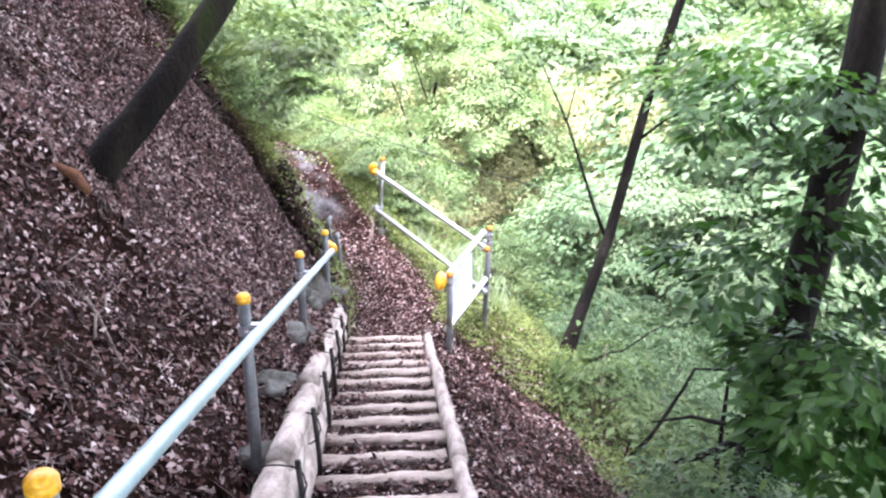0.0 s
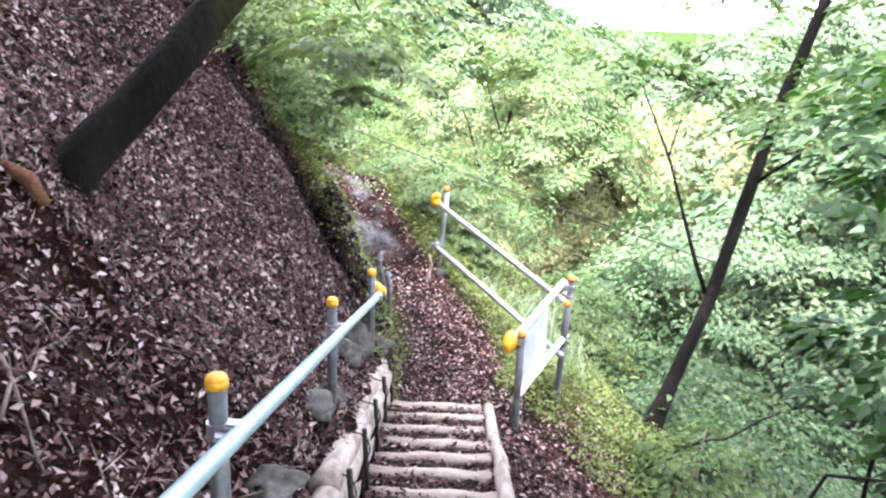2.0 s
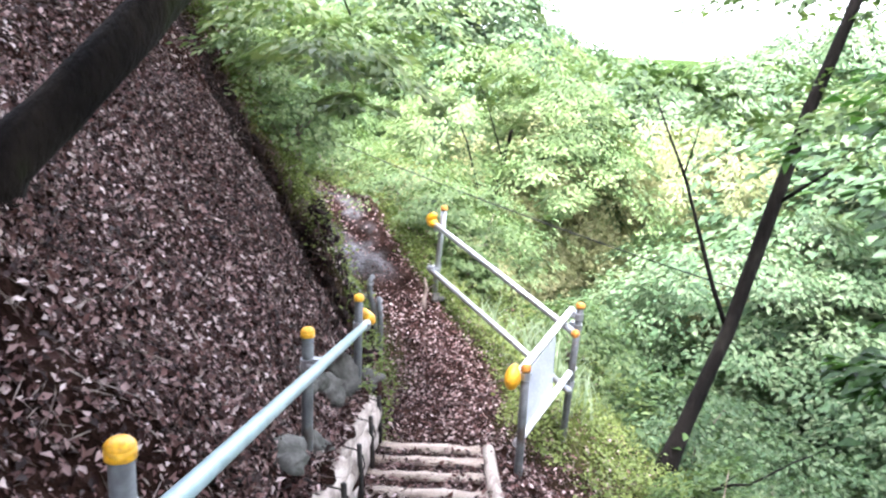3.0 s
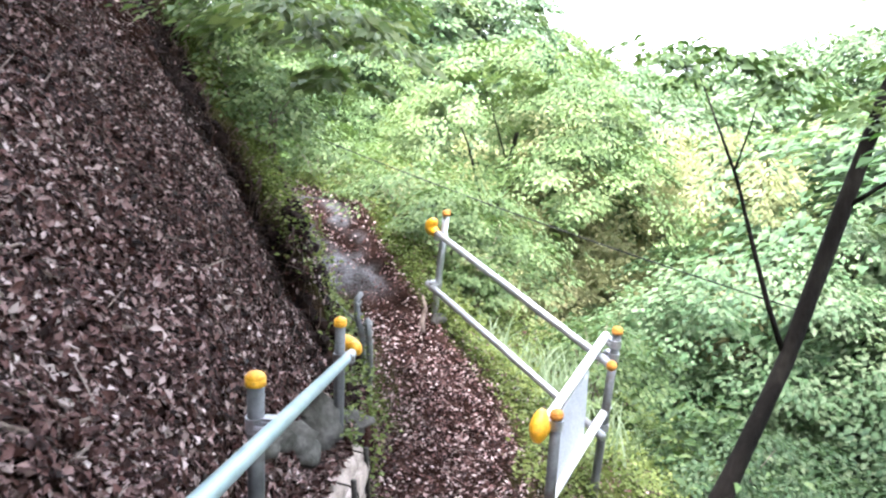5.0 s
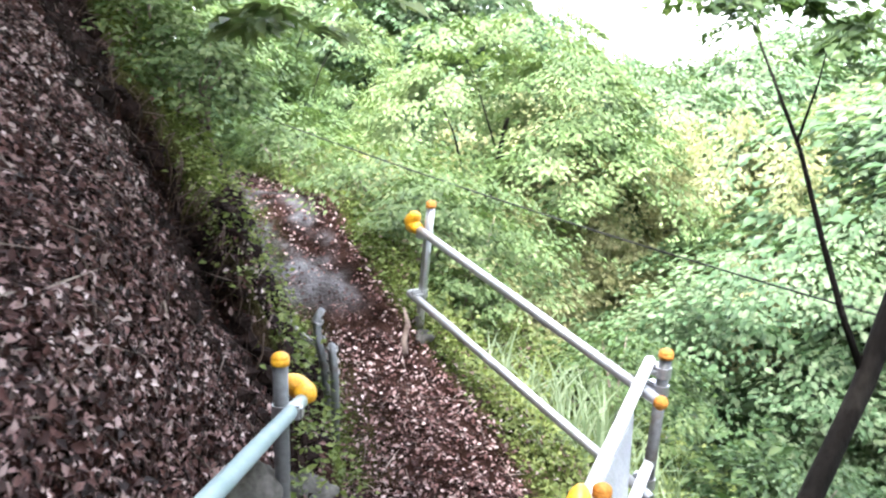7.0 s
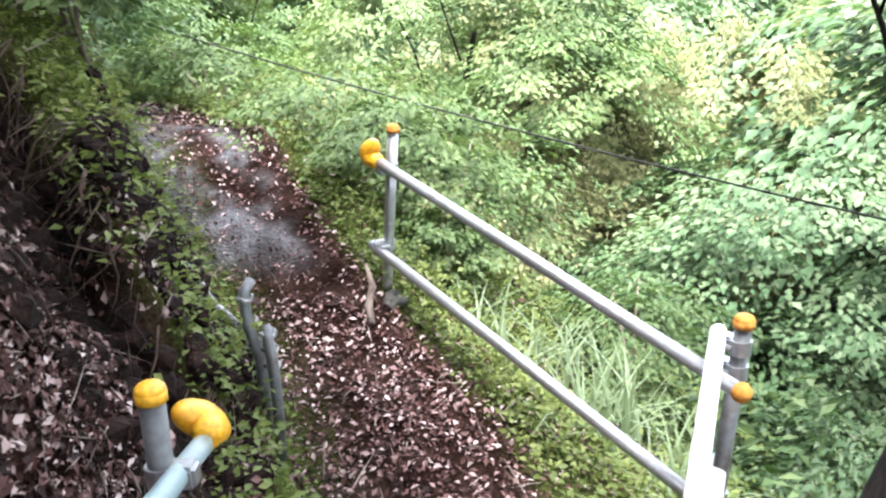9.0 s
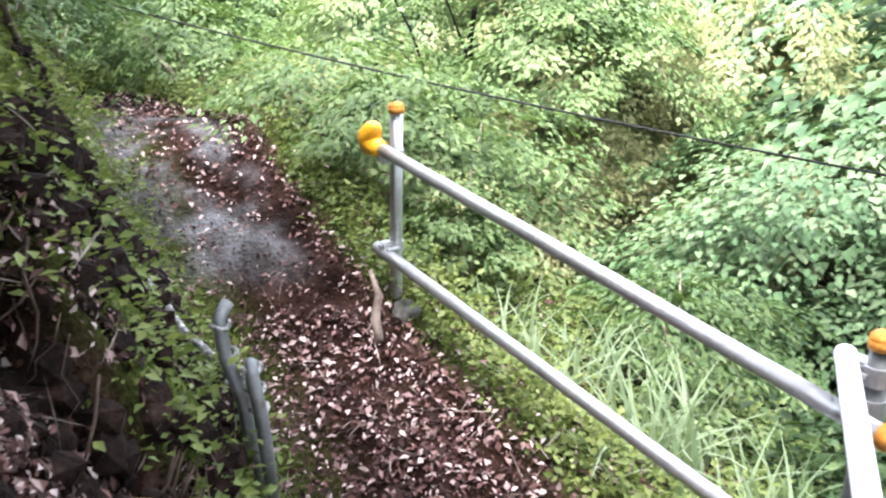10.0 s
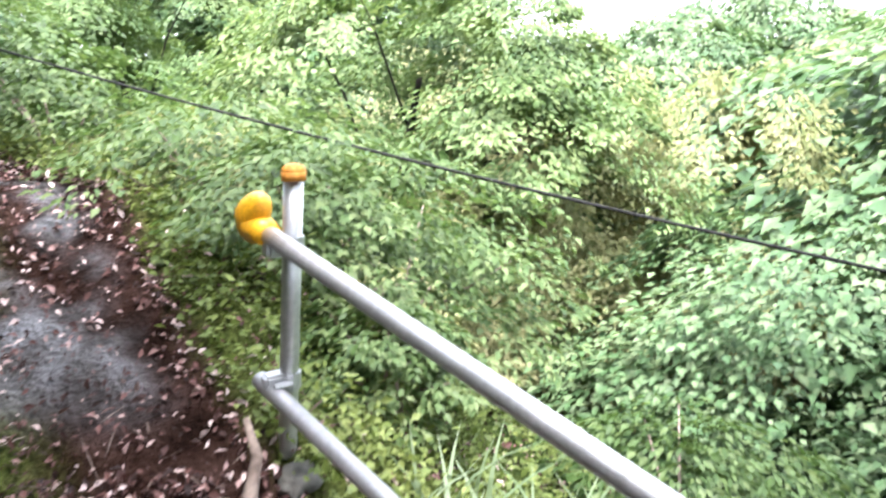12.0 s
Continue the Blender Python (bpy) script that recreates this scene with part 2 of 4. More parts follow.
def leaf_cloud(name, pos, along, normal, length, width, mat, parent=None, label="", fold=0.25):
    """Many single leaves in one mesh: each a folded pointed blade. pos, along and normal are (n, 3) arrays, length and width are (n,)."""
    along = along / np.linalg.norm(along, axis=1, keepdims=True)
    side = np.cross(normal, along)
    side /= np.linalg.norm(side, axis=1, keepdims=True) + 1e-9
    nrm = np.cross(along, side)
    L, W = length[:, None], width[:, None]
    v = np.stack([pos, pos + along * L * 0.45 + side * W * 0.5 + nrm * W * fold, pos + along * L, pos + along * L * 0.45 - side * W * 0.5 + nrm * W * fold], 1)
    n = len(pos)
    me = bpy.data.meshes.new(name)
    me.vertices.add(n * 4)
    me.vertices.foreach_set("co", v.reshape(-1).astype(np.float32))
    tri = (np.arange(n)[:, None] * 4 + np.array([0, 1, 2, 0, 2, 3])[None]).reshape(-1)
    me.loops.add(n * 6)
    me.loops.foreach_set("vertex_index", tri.astype(np.int32))
    me.polygons.add(n * 2)
    me.polygons.foreach_set("loop_start", np.arange(0, n * 6, 3, dtype=np.int32))
    me.update(calc_edges=True)
    me.materials.append(mat)
    ob = new(name, me)
    if parent:
        ob.parent = parent
    return tagged(ob, label)


# ---- the lie of the land ----
P_Y = np.array([-300, -8, 0, 6.5, 7.4, 8.0, 8.6, 9.2, 10.1, 11.5, 13.0, 16.0, 300])
P_X = np.array([0.5, 0.5, -0.03, -0.515, -0.45, -0.6, -0.95, -1.35, -1.85, -3.3, -4.8, -7.5, -40])
P_Z = np.array([5.0, 3.94, 1.98, 0.39, 0.36, 0.45, 0.6, 0.88, 1.28, 1.36, 1.4, 1.5, 1.8])
P_W = np.array([0.34, 0.34, 0.34, 0.36, 0.5, 0.5, 0.45, 0.42, 0.4, 0.4, 0.4, 0.4, 0.4])


def smooth(a, b, v):
    t = np.clip((v - a) / (b - a), 0, 1)
    return t * t * (3 - 2 * t)


def wave(x, y, s, k=0.0):
    return np.sin(x * s + 1.7 * np.sin(y * s * 0.7 + k) + k) * np.cos(y * s * 1.1 + 1.3 * np.sin(x * s * 0.6 + 2 * k))


def scarp_line(x):
    """How far along the trail the hillside breaks off, for each x."""
    return 7.3 + 0.95 * np.clip(-1.5 - x, 0, 4) + 0.08 * np.sin(x * 7 + 1) + 0.05 * np.sin(x * 17 + 2.2) + 0.03 * np.sin(x * 31)


def height(x, y):
    x, y = np.asarray(x, float), np.asarray(y, float)
    xc, zc, hw = np.interp(y, P_Y, P_X), np.interp(y, P_Y, P_Z), np.interp(y, P_Y, P_W)
    rough = 0.03 * wave(x, y, 4.3, 0.4) + 0.018 * wave(x, y, 11.0, 1.1) + 0.012 * wave(x, y, 24.0, 0.2)
    # hillside above the stair, with an eroded scarp at its far end
    hill = -0.85 * x + 0.85 - 0.065 * y + 0.25 * np.clip(-1.5 - x, 0, 3)
    scarp = scarp_line(x)
    hill = hill + 0.14 * np.exp(-((x + 1.95) ** 2 + (y - 4.4) ** 2) / 0.2)
    low = hill - (0.12 + 0.24 * smooth(-2.3, -1.4, x)) * smooth(-0.75, -0.04, y - scarp)
    ledge = zc + 0.36 + 2.0 * np.clip(xc - hw - 0.2 - x, 0, 50)
    front = np.minimum(low, ledge)
    front = np.where(x > xc - hw - 0.03, zc, front)
    # bank along the path past the scarp
    d = np.clip(xc - hw - x, 0, 100)
    left2 = zc + 0.25 * np.minimum(d, 0.15) + 1.8 * np.clip(d - 0.12, 0, 0.6) + 0.9 * np.clip(d - 0.72, 0, 100)
    lip = np.minimum(hill + 0.04, zc + 0.25 + 2.3 * np.clip(xc - hw - 0.05 - x, 0, 50))
    lip = np.where(x > xc - hw - 0.03, zc, lip)
    k = smooth(0.3, 1.6, y - scarp)
    back = lip * (1 - k) + left2 * k
    rise = smooth(0, 0.2 + 0.08 * wave(x, y, 9.0, 0.5), y - scarp)
    left = front * (1 - rise) + back * rise
    left = np.minimum(left, 24 + 0.1 * (-x))
    # valley side
    e = np.clip(x - xc - hw, 0, 1000)
    right = zc - 0.12 * np.minimum(e, 0.25) - 0.72 * np.clip(e - 0.12, 0, 10) - 0.25 * np.clip(e - 10.12, 0, 6) + 0.32 * np.clip(e - 20, 0, 60)
    z = np.where(x < xc - hw * 0.98, left, np.where(x > xc + hw, right, zc))
    off = np.abs(x - xc) > hw
    z = z + 0.022 * wave(x, y, 9.5, 0.9) * smooth(8.6, 9.2, y) * (np.abs(x - xc) < 1.2)
    z = z + rough * np.where(off, 1.3, 0.5) + np.where(off, 1, 0) * 0.25 * wave(x, y, 0.8, 2.0) * smooth(1.5, 5, np.abs(x - xc))
    # far off, the valley runs out level
    far = smooth(14, 40, y)
    z = z * (1 - far) + far * (-9 + 0.3 * np.clip(np.abs(x + 4) - 25, 0, 40))
    out = smooth(70, 160, np.hypot(x, y))
    return z * (1 - out) + out * (-8.0)


def axis(lo, hi, step, grow, end):
    a = list(np.arange(lo, hi, step))
    s, v, w = step, a[-1], a[0]
    up, down = [], []
    while v < end:
        s *= grow
        v += s
        w -= s
        up.append(v)
        down.append(w)
    return np.array(down[::-1] + a + up)


def ground():
    gx, gy = axis(-4.2, 2.2, 0.06, 1.12, 600), axis(0.0, 11.0, 0.06, 1.12, 600)
    X, Y = np.meshgrid(gx, gy)
    Z = height(X, Y)
    nx, ny = len(gx), len(gy)
    verts = np.stack([X, Y, Z], -1).reshape(-1, 3)
    i = (np.arange(ny - 1)[:, None] * nx + np.arange(nx - 1)[None]).reshape(-1)
    quads = np.stack([i, i + 1, i + 1 + nx, i + nx], 1)
    me = bpy.data.meshes.new("ground")
    me.from_pydata(verts.tolist(), [], quads.tolist())
    me.shade_smooth()
    xc, hw = np.interp(Y, P_Y, P_X), np.interp(Y, P_Y, P_W)
    d = X - xc
    patch = wave(X, Y, 3.1, 0.7)
    moss = smooth(0.06, 0.2, Y - scarp_line(X)) * smooth(7.2, 7.6, Y) * smooth(-hw * 0.3, -hw - 0.1, d) * smooth(-2.2, -1.4, d) * (0.75 + 0.35 * patch)
    moss += smooth(hw * 0.7, hw, d) * smooth(6.5, 8, Y) * 0.7
    rock = smooth(8.9, 9.2, Y) * smooth(11.2, 10.2, Y) * smooth(0.42, 0.25, np.abs(d + 0.2)) * smooth(-0.1, 0.5, 0.6 * wave(X, Y, 4.4, 2.2) + 0.45 * wave(X, Y, 13.0, 0.6) + 0.4)
    weed = smooth(1.1, 2.0, d) * smooth(2.0, 7.0, Y + 2 * d) + smooth(10.5, 12.0, Y) * smooth(hw, hw + 0.3, np.abs(d))
    weed += smooth(-4.0, -7.0, X)
    col = np.stack([np.clip(moss, 0, 1), np.clip(rock, 0, 1), np.clip(weed, 0, 1), np.ones_like(X)], -1).reshape(-1, 4)
    at = me.color_attributes.new("cover", "FLOAT_COLOR", "POINT")
    at.data.foreach_set("color", col.reshape(-1).astype(np.float32))
    me.materials.append(M_GROUND)
    return tagged(new("ground", me), "brown forest soil on a steep wooded hillside", "ground", kind="structure")


ground()


def H(x, y):
    return float(height(x, y))


def on_ground(x, y):
    """Places on the ground and its normals, for arrays x and y."""
    e = 0.03
    z = height(x, y)
    n = np.stack([-(height(x + e, y) - height(x - e, y)) / (2 * e), -(height(x, y + e) - height(x, y - e)) / (2 * e), np.ones_like(z)], 1)
    return np.stack([x, y, z], 1), n / np.linalg.norm(n, axis=1, keepdims=True)


# ---- stair ----
def stair_x(y):
    return float(np.interp(y, P_Y, P_X))


def stair_z(y):
    return float(np.interp(y, P_Y, P_Z))


def step_mesh(seed):
    rng = random.Random(seed)
    pts = [(-0.33 + 0.66 * i / 8, rng.uniform(-0.008, 0.008), rng.uniform(-0.006, 0.006)) for i in range(9)]
    v, f = tube(pts, [0.038 * rng.uniform(0.88, 1.1) for _ in pts], 10, 0.05, seed)
    v = [Vector((p.x, p.y * 1.15, min(p.z, 0.03))) for p in v]
    return v, f


STEP_KINDS = []
for s in range(5):
    ob = link_mesh("stair_log", *step_mesh(s), M_TREAD, smooth=True)
    STEP_KINDS.append(tagged(ob, "worn pale log set across the trail as a step", "step", "log steps of the stair"))
for i in range(26):
    y = 6.52 - 0.29 * i
    m = pose(stair_x(y) + 0.01 * math.sin(i * 2.3), y, stair_z(y) + 0.016 + 0.006 * math.sin(i * 1.7), 0, 0.8 * math.sin(i * 3.1), 4.3 + 1.2 * math.sin(i * 1.9))
    if i < 5:
        STEP_KINDS[i].matrix_basis = m
    else:
        copy_thing(STEP_KINDS[(i * 3) % 5], m)


def side_logs():
    """Stacked pale logs that hold the bank beside the stair, wired to iron stakes."""
    wall = thing("log_edging", "pale peeled logs stacked beside the stair, wired to dark iron stakes", "retaining edge", (stair_x(4) - 0.4, 4, stair_z(4)))
    o = Vector(wall.location)
    n = 0
    for y0, y1 in ((-1.6, -0.1), (-0.15, 1.45), (1.4, 2.9), (2.85, 4.1), (4.05, 5.3), (5.22, 6.62)):
        for lvl, r in ((0.06, 0.085), (0.21, 0.08), (0.32, 0.062)):
            n += 1
            jig = 0.012 * math.sin(n * 2.7)
            a = Vector((stair_x(y0) - 0.42 - 0.012 * lvl + jig, y0, stair_z(y0) + lvl + jig)) - o
            b = Vector((stair_x(y1) - 0.42 + jig, y1, stair_z(y1) + lvl - 0.3 * jig)) - o
            if lvl > 0.3:
                b.z -= 0.05
            pts = curve_line(a, b, 0.0, 7, 0.008, n)
            bar("log", pts, [r * (1 + 0.06 * math.sin(n + 1.9 * i)) for i in range(8)], M_LOG, wall, "", 12, 0.05, n)
    for i, y in enumerate((0.4, 1.2, 2.05, 2.75, 3.45, 4.15, 4.75, 5.35, 5.95, 6.5)):
        p = Vector((stair_x(y) - 0.318, y, stair_z(y) - 0.1)) - o
        stake = bar("stake", [p, p + Vector((0.0, 0.01, 0.2)), p + Vector((-0.015, 0.0, 0.47))], 0.013, M_IRON, wall, "dark iron stake", 8)
        ring = [p + Vector((-0.1 + 0.115 * math.cos(a), 0.012 * math.sin(3 * a), 0.36 + 0.1 * math.sin(a))) for a in np.linspace(0, 6.28, 14)]
        bar("wire", ring, 0.004, M_IRON, stake, "twisted wire", 6)
    return wall


side_logs()


def right_edge_log():
    t = thing("edging_pole", "long pale pole lying along the open edge of the stair", "edging", (stair_x(4) + 0.36, 4, stair_z(4)))
    o = Vector(t.location)
    for n, (y0, y1) in enumerate(((-1.5, 1.0), (0.95, 3.6), (3.55, 6.55))):
        a = Vector((stair_x(y0) + 0.375, y0, stair_z(y0) + 0.035)) - o
        b = Vector((stair_x(y1) + 0.375, y1, stair_z(y1) + 0.035)) - o
        bar("pole", curve_line(a, b, 0, 10, 0.01, n), [0.048 - 0.001 * i for i in range(11)], M_LOG, t, "", 12, 0.05, n)
    return t


right_edge_log()


# ---- handrails ----
def round_cap(parent, at, mat, r=0.031):
    bm = ball(r, 0.62, (0, 0, 0.006))
    bmesh.ops.create_cone(bm, cap_ends=True, segments=16, radius1=r, radius2=r, depth=0.022, matrix=Matrix.Translation((0, 0, -0.006)))
    ob = part("cap", bm, mat, parent, "round plastic pipe cap")
    ob.location = at
    return ob


def clamp(parent, at, turn=0.0):
    bm = box(0.075, 0.05, 0.05, Matrix.Translation((0.035, 0, 0)), 0.008)
    bmesh.ops.create_cone(bm, cap_ends=True, segments=14, radius1=0.032, radius2=0.032, depth=0.045)
    for dy in (-0.036, 0.036):
        bmesh.ops.create_cone(bm, cap_ends=True, segments=6, radius1=0.009, radius2=0.009, depth=0.05, matrix=Matrix.Translation((0.03, dy, 0.0)) @ Matrix.Rotation(1.57, 4, "Y"))
    ob = part("clamp", bm, M_GALV, parent, "bolted galvanised pipe clamp", smooth=False)
    ob.matrix_basis = Matrix.Translation(at) @ Matrix.Rotation(turn, 4, "Z")
    return ob


def rail_post(parent, o, base, top, mat, cap, clamps, turn=0.0):
    a, b = Vector(base) - o, Vector(top) - o
    p = bar("post", [a - Vector((0, 0, 0.25)), a, a.lerp(b, 0.5), b], 0.0255, mat, parent, "", 14)
    round_cap(p, b, cap)
    for z in clamps:
        d = (z - base[2]) / (top[2] - base[2])
        clamp(p, a.lerp(b, d), turn)
    return p


def end_cover(parent, at, d, mat, twist=0.0):
    """Rounded plastic cover over a pipe's end: a collar on the pipe and a drooping lobe."""
    bm = bmesh.new()
    bmesh.ops.create_cone(bm, cap_ends=True, segments=20, radius1=0.031, radius2=0.044, depth=0.08, matrix=Matrix.Translation((0, 0, -0.03)))
    bmesh.ops.create_uvsphere(bm, u_segments=22, v_segments=14, radius=0.06, matrix=Matrix.Translation((0, 0.022, 0.025)) @ Matrix.Diagonal((0.72, 1.25, 0.95, 1)))
    for v in bm.verts:
        if v.co.y > 0.03:
            v.co.z -= 0.55 * (v.co.y - 0.03)
    ob = part("end_cover", bm, mat, parent, "rounded plastic end cover")
    q = Vector(d).to_track_quat("Z", "Y")
    ob.matrix_basis = Matrix.Translation(at) @ q.to_matrix().to_4x4() @ Matrix.Rotation(radians(twist), 4, "Z")
    return ob


def left_handrail():
    t = thing("handrail", "pale pipe handrail on grey posts with yellow caps beside the stair", "handrail", (-0.81, 3.13, H(-0.81, 3.13)))
    o = Vector(t.location)
    a, b = Vector((-0.50, -1.5, 3.22)), Vector((-0.965, 6.75, 1.165))
    line = lambda y: a.lerp(b, (y - a.y) / (b.y - a.y))
    bar("rail", [a - o, line(2) - o, line(5) - o, b - o], 0.0243, M_PALE, t, "pale blue-white steel pipe", 16)
    end_cover(t, b - o + Vector((0, 0, 0.02)), (-0.25, 0.95, -0.25), M_YELLOW, -50)
    for y in (-0.62, 1.25, 3.13, 5.0, 6.5):
        p = line(y) + Vector((-0.035 if y > 6 else -0.065, 0, 0))
        rail_post(t, o, (p.x, y, H(p.x, y)), (p.x, y, p.z + (0.18 if y > 6 else 0.09 if y < 2 else 0.14)), M_DULL, M_YELLOW, (p.z,))
    return t


def right_handrail():
    t = thing("handrail", "galvanised pipe railing with orange caps at the trail edge", "handrail", (0.4, 7.36, H(0.4, 7.36)))
    o = Vector(t.location)
    r1, r2, f = Vector((0.055, 6.3, 0)), Vector((0.45, 7.31, 0)), Vector((-0.69, 8.86, 0))
    rail_post(t, o, (r1.x, r1.y, H(r1.x, r1.y)), (r1.x, r1.y, 1.11), M_DULL, M_ORANGE, (1.06,), 2.0)
    rail_post(t, o, (r2.x - 0.05, r2.y, H(r2.x - 0.05, r2.y)), (r2.x - 0.01, r2.y - 0.03, 1.20), M_DULL, M_ORANGE, (1.12, 1.04, 0.60), 2.2)
    rail_post(t, o, (f.x - 0.03, f.y, H(f.x - 0.03, f.y)), (f.x + 0.03, f.y - 0.09, 1.52), M_GALV, M_ORANGE, (1.335, 0.955), 3.6)
    w0, w1 = Vector((-0.015, 6.27, 1.045)), Vector((0.385, 7.33, 1.15))
    bar("rail", [w0 - o, w1 - o], 0.0243, M_WHITE, t, "white painted pipe", 16)
    end_cover(t, w0 - o, (-0.35, -0.93, -0.1), M_YELLOW)
    l0, l1 = Vector((0.03, 6.33, 0.60)), Vector((0.44, 7.36, 0.70))
    bar("rail", [l0 - o, l1 - o], 0.0243, M_WHITE, t, "white painted pipe", 16)
    u0, u1 = Vector((0.41, 7.17, 1.03)), Vector((-0.765, 8.83, 1.375))
    d = (u1 - u0).normalized()
    bar("rail", [u0 - o, u1 - o], 0.0243, M_GALV, t, "galvanised pipe", 16)
    end_cover(t, u1 - o, d, M_YELLOW)
    ob = part("cap", ball(0.031, 1.0), M_ORANGE, t, "round plastic pipe cap")
    ob.location = u0 - o
    v0, v1 = Vector((0.41, 7.19, 0.585)), Vector((-0.785, 8.86, 0.945))
    bar("rail", [v0 - o, v1 - o], 0.0243, M_GALV, t, "galvanised pipe", 16)
    return t


left_handrail()
right_handrail()


def sign_board():
    a, b = Vector((0.05, 6.40, 1.02)), Vector((0.26, 6.96, 1.08))
    d = (b - a).normalized()
    down = Vector((0.01, 0, -1))
    nrm = d.cross(down).normalized()
    t = thing("sign_board", "white notice board hanging under the white rail", "sign", (a + b) / 2)
    o = (a + b) / 2
    hgt = 0.40
    m = Matrix((d, down, nrm)).transposed().to_4x4()
    m.translation = d * 0 + down * hgt / 2
    part("panel", box((b - a).length, hgt, 0.008, m, 0.003), M_SIGN, t, "white sheet panel", smooth=False)
    for s in (-0.27, 0.27):
        p = d * s + down * 0.01
        bar("wire", [p, p + Vector((-0.02, 0.0, 0.03)), p + Vector((-0.01, 0, 0.07))], 0.003, M_IRON, t, "tie wire", 6)
    return t


sign_board()


# ---- trees ----
def crown_points(rng, n_sprays, leaves, centre, radius, flat=0.75, spray=0.55, droop=0.35, leaf=0.13, hollow=0.45, mounds=0, wide=0.42):
    """Leaves in layered drooping sprays round a crown's centre; with mounds, the crown is a heap of smaller domes."""
    u = rng.normal(size=(n_sprays, 3))
    u /= np.linalg.norm(u, axis=1, keepdims=True)
    u[:, 2] = np.where(u[:, 2] < -0.55, -u[:, 2], u[:, 2])
    rad = hollow + (1 - hollow) * rng.random(n_sprays) ** 0.6
    size3 = np.array([radius, radius, radius * flat])
    if mounds:
        k = np.arange(mounds)
        up = 1 - 1.35 * (k + 0.5) / mounds
        turn = k * 2.4 + rng.normal(size=mounds) * 0.25
        ring = np.sqrt(1 - up ** 2)
        heart = np.stack([ring * np.cos(turn), ring * np.sin(turn), up], 1) * (0.62 + 0.16 * rng.random((mounds, 1)))
        which = rng.integers(0, mounds, n_sprays)
        u[:, 2] = np.abs(u[:, 2]) * 1.15 - 0.2
        dome = (0.3 + 0.16 * rng.random(mounds))[which]
        spot = heart[which] + u * (dome * (0.75 + 0.25 * rad))[:, None]
        c = np.array(centre) + spot * size3
        u = u + 0.5 * heart[which]
    else:
        bumps = 1 + 0.22 * np.sin(u[:, 0] * 5 + 1) * np.cos(u[:, 1] * 6 + 2)
        c = np.array(centre) + u * (rad * bumps)[:, None] * size3
    out = u.copy()
    out[:, 2] = 0
    out /= np.linalg.norm(out, axis=1, keepdims=True) + 1e-6
    side = np.stack([-out[:, 1], out[:, 0], np.zeros(n_sprays)], 1)
    tilt = -droop * (0.5 + rng.random(n_sprays))
    fwd = out * np.cos(tilt)[:, None] + np.array([0, 0, 1]) * np.sin(tilt)[:, None]
    nrm = np.cross(fwd, side)
    size = spray * (0.55 + 0.9 * rng.random(n_sprays))
    idx = np.repeat(np.arange(n_sprays), leaves)
    n = len(idx)
    a = rng.normal(size=n) * 0.42
    r = np.sqrt(rng.random(n)) * 1.5 - 0.45
    pos = c[idx] + fwd[idx] * (r * size[idx])[:, None] + side[idx] * (a * size[idx] * (1.15 - 0.4 * np.abs(r)))[:, None]
    pos += nrm[idx] * (rng.normal(size=n) * 0.07 * size[idx])[:, None]
    pos[:, 2] -= droop * 0.5 * (r * np.abs(r)) * size[idx]
    al = fwd[idx] * (0.7 + rng.normal(size=n) * 0.3)[:, None] + side[idx] * (a * 1.6 + rng.normal(size=n) * 0.5)[:, None] + np.array([0, 0, -0.25])
    nn = nrm[idx] * np.sign(nrm[idx][:, 2:3] + 1e-6) + rng.normal(size=(n, 3)) * (0.2 if mounds else 0.32)
    ln = leaf * (0.6 + 0.8 * rng.random(n))
    return c, (pos, al, nn, ln, ln * (wide + 0.2 * rng.random(n)))


def trunk_parts(parent, pts, r0, r1, mat, seed, targets=(), limb_r=0.35, sides=12):
    n = len(pts)
    radii = [r0 + (r1 - r0) * (i / (n - 1)) for i in range(n)]
    radii[0] *= 1.35
    bar("trunk", pts, radii, mat, parent, "", sides, 0.07, seed)
    for k, q in enumerate(targets):
        i = int(n * (0.35 + 0.55 * ((k * 0.618) % 1)))
        i = min(max(i, 1), n - 2)
        a = Vector(pts[i])
        b = Vector(q)
        mid = a.lerp(b, 0.5) + Vector((0, 0, 0.12 * (b - a).length))
        r = radii[i] * limb_r
        bar("limb", [a, a.lerp(mid, 0.5), mid, mid.lerp(b, 0.5) + Vector((0, 0, 0.03)), b], [r, r * 0.8, r * 0.62, r * 0.42, r * 0.2], mat, parent, "", 7, 0.06, seed + k)


def forest_tree(seed, trunk_h, radius, mat, label, sprays=150, leaves=55, leaf=0.15, flat=0.8, droop=0.35, spray=0.62, limbs=9, bark=None, low=0.55, mounds=0, wide=0.42):
    """A broadleaf tree with its base at the origin."""
    rng = np.random.default_rng(seed)
    t = thing("tree", label, "tree", group="trees of the valley")
    lean = rng.normal(size=2) * 0.05
    pts = [Vector((lean[0] * trunk_h * s + 0.06 * math.sin(5 * s + seed), lean[1] * trunk_h * s + 0.06 * math.cos(4 * s), trunk_h * s - 0.4)) for s in np.linspace(0, 0.8, 9)]
    c, data = crown_points(rng, sprays, leaves, (pts[-1].x, pts[-1].y, trunk_h * low), radius, flat, spray, droop, leaf, 0.45, mounds, wide)
    trunk_parts(t, pts, 0.035 * trunk_h * 0.6, 0.035, bark or M_BARK, seed, [c[i] for i in range(0, limbs)])
    leaf_cloud("crown", *data, mat, t)
    return t


def copies(src, places):
    for x, y, z, turn, size in places:
        zz = H(x, y) if z is None else z
        copy_thing(src, pose(x, y, zz, 0, 0, turn) @ Matrix.Diagonal((size, size, size, 1)))


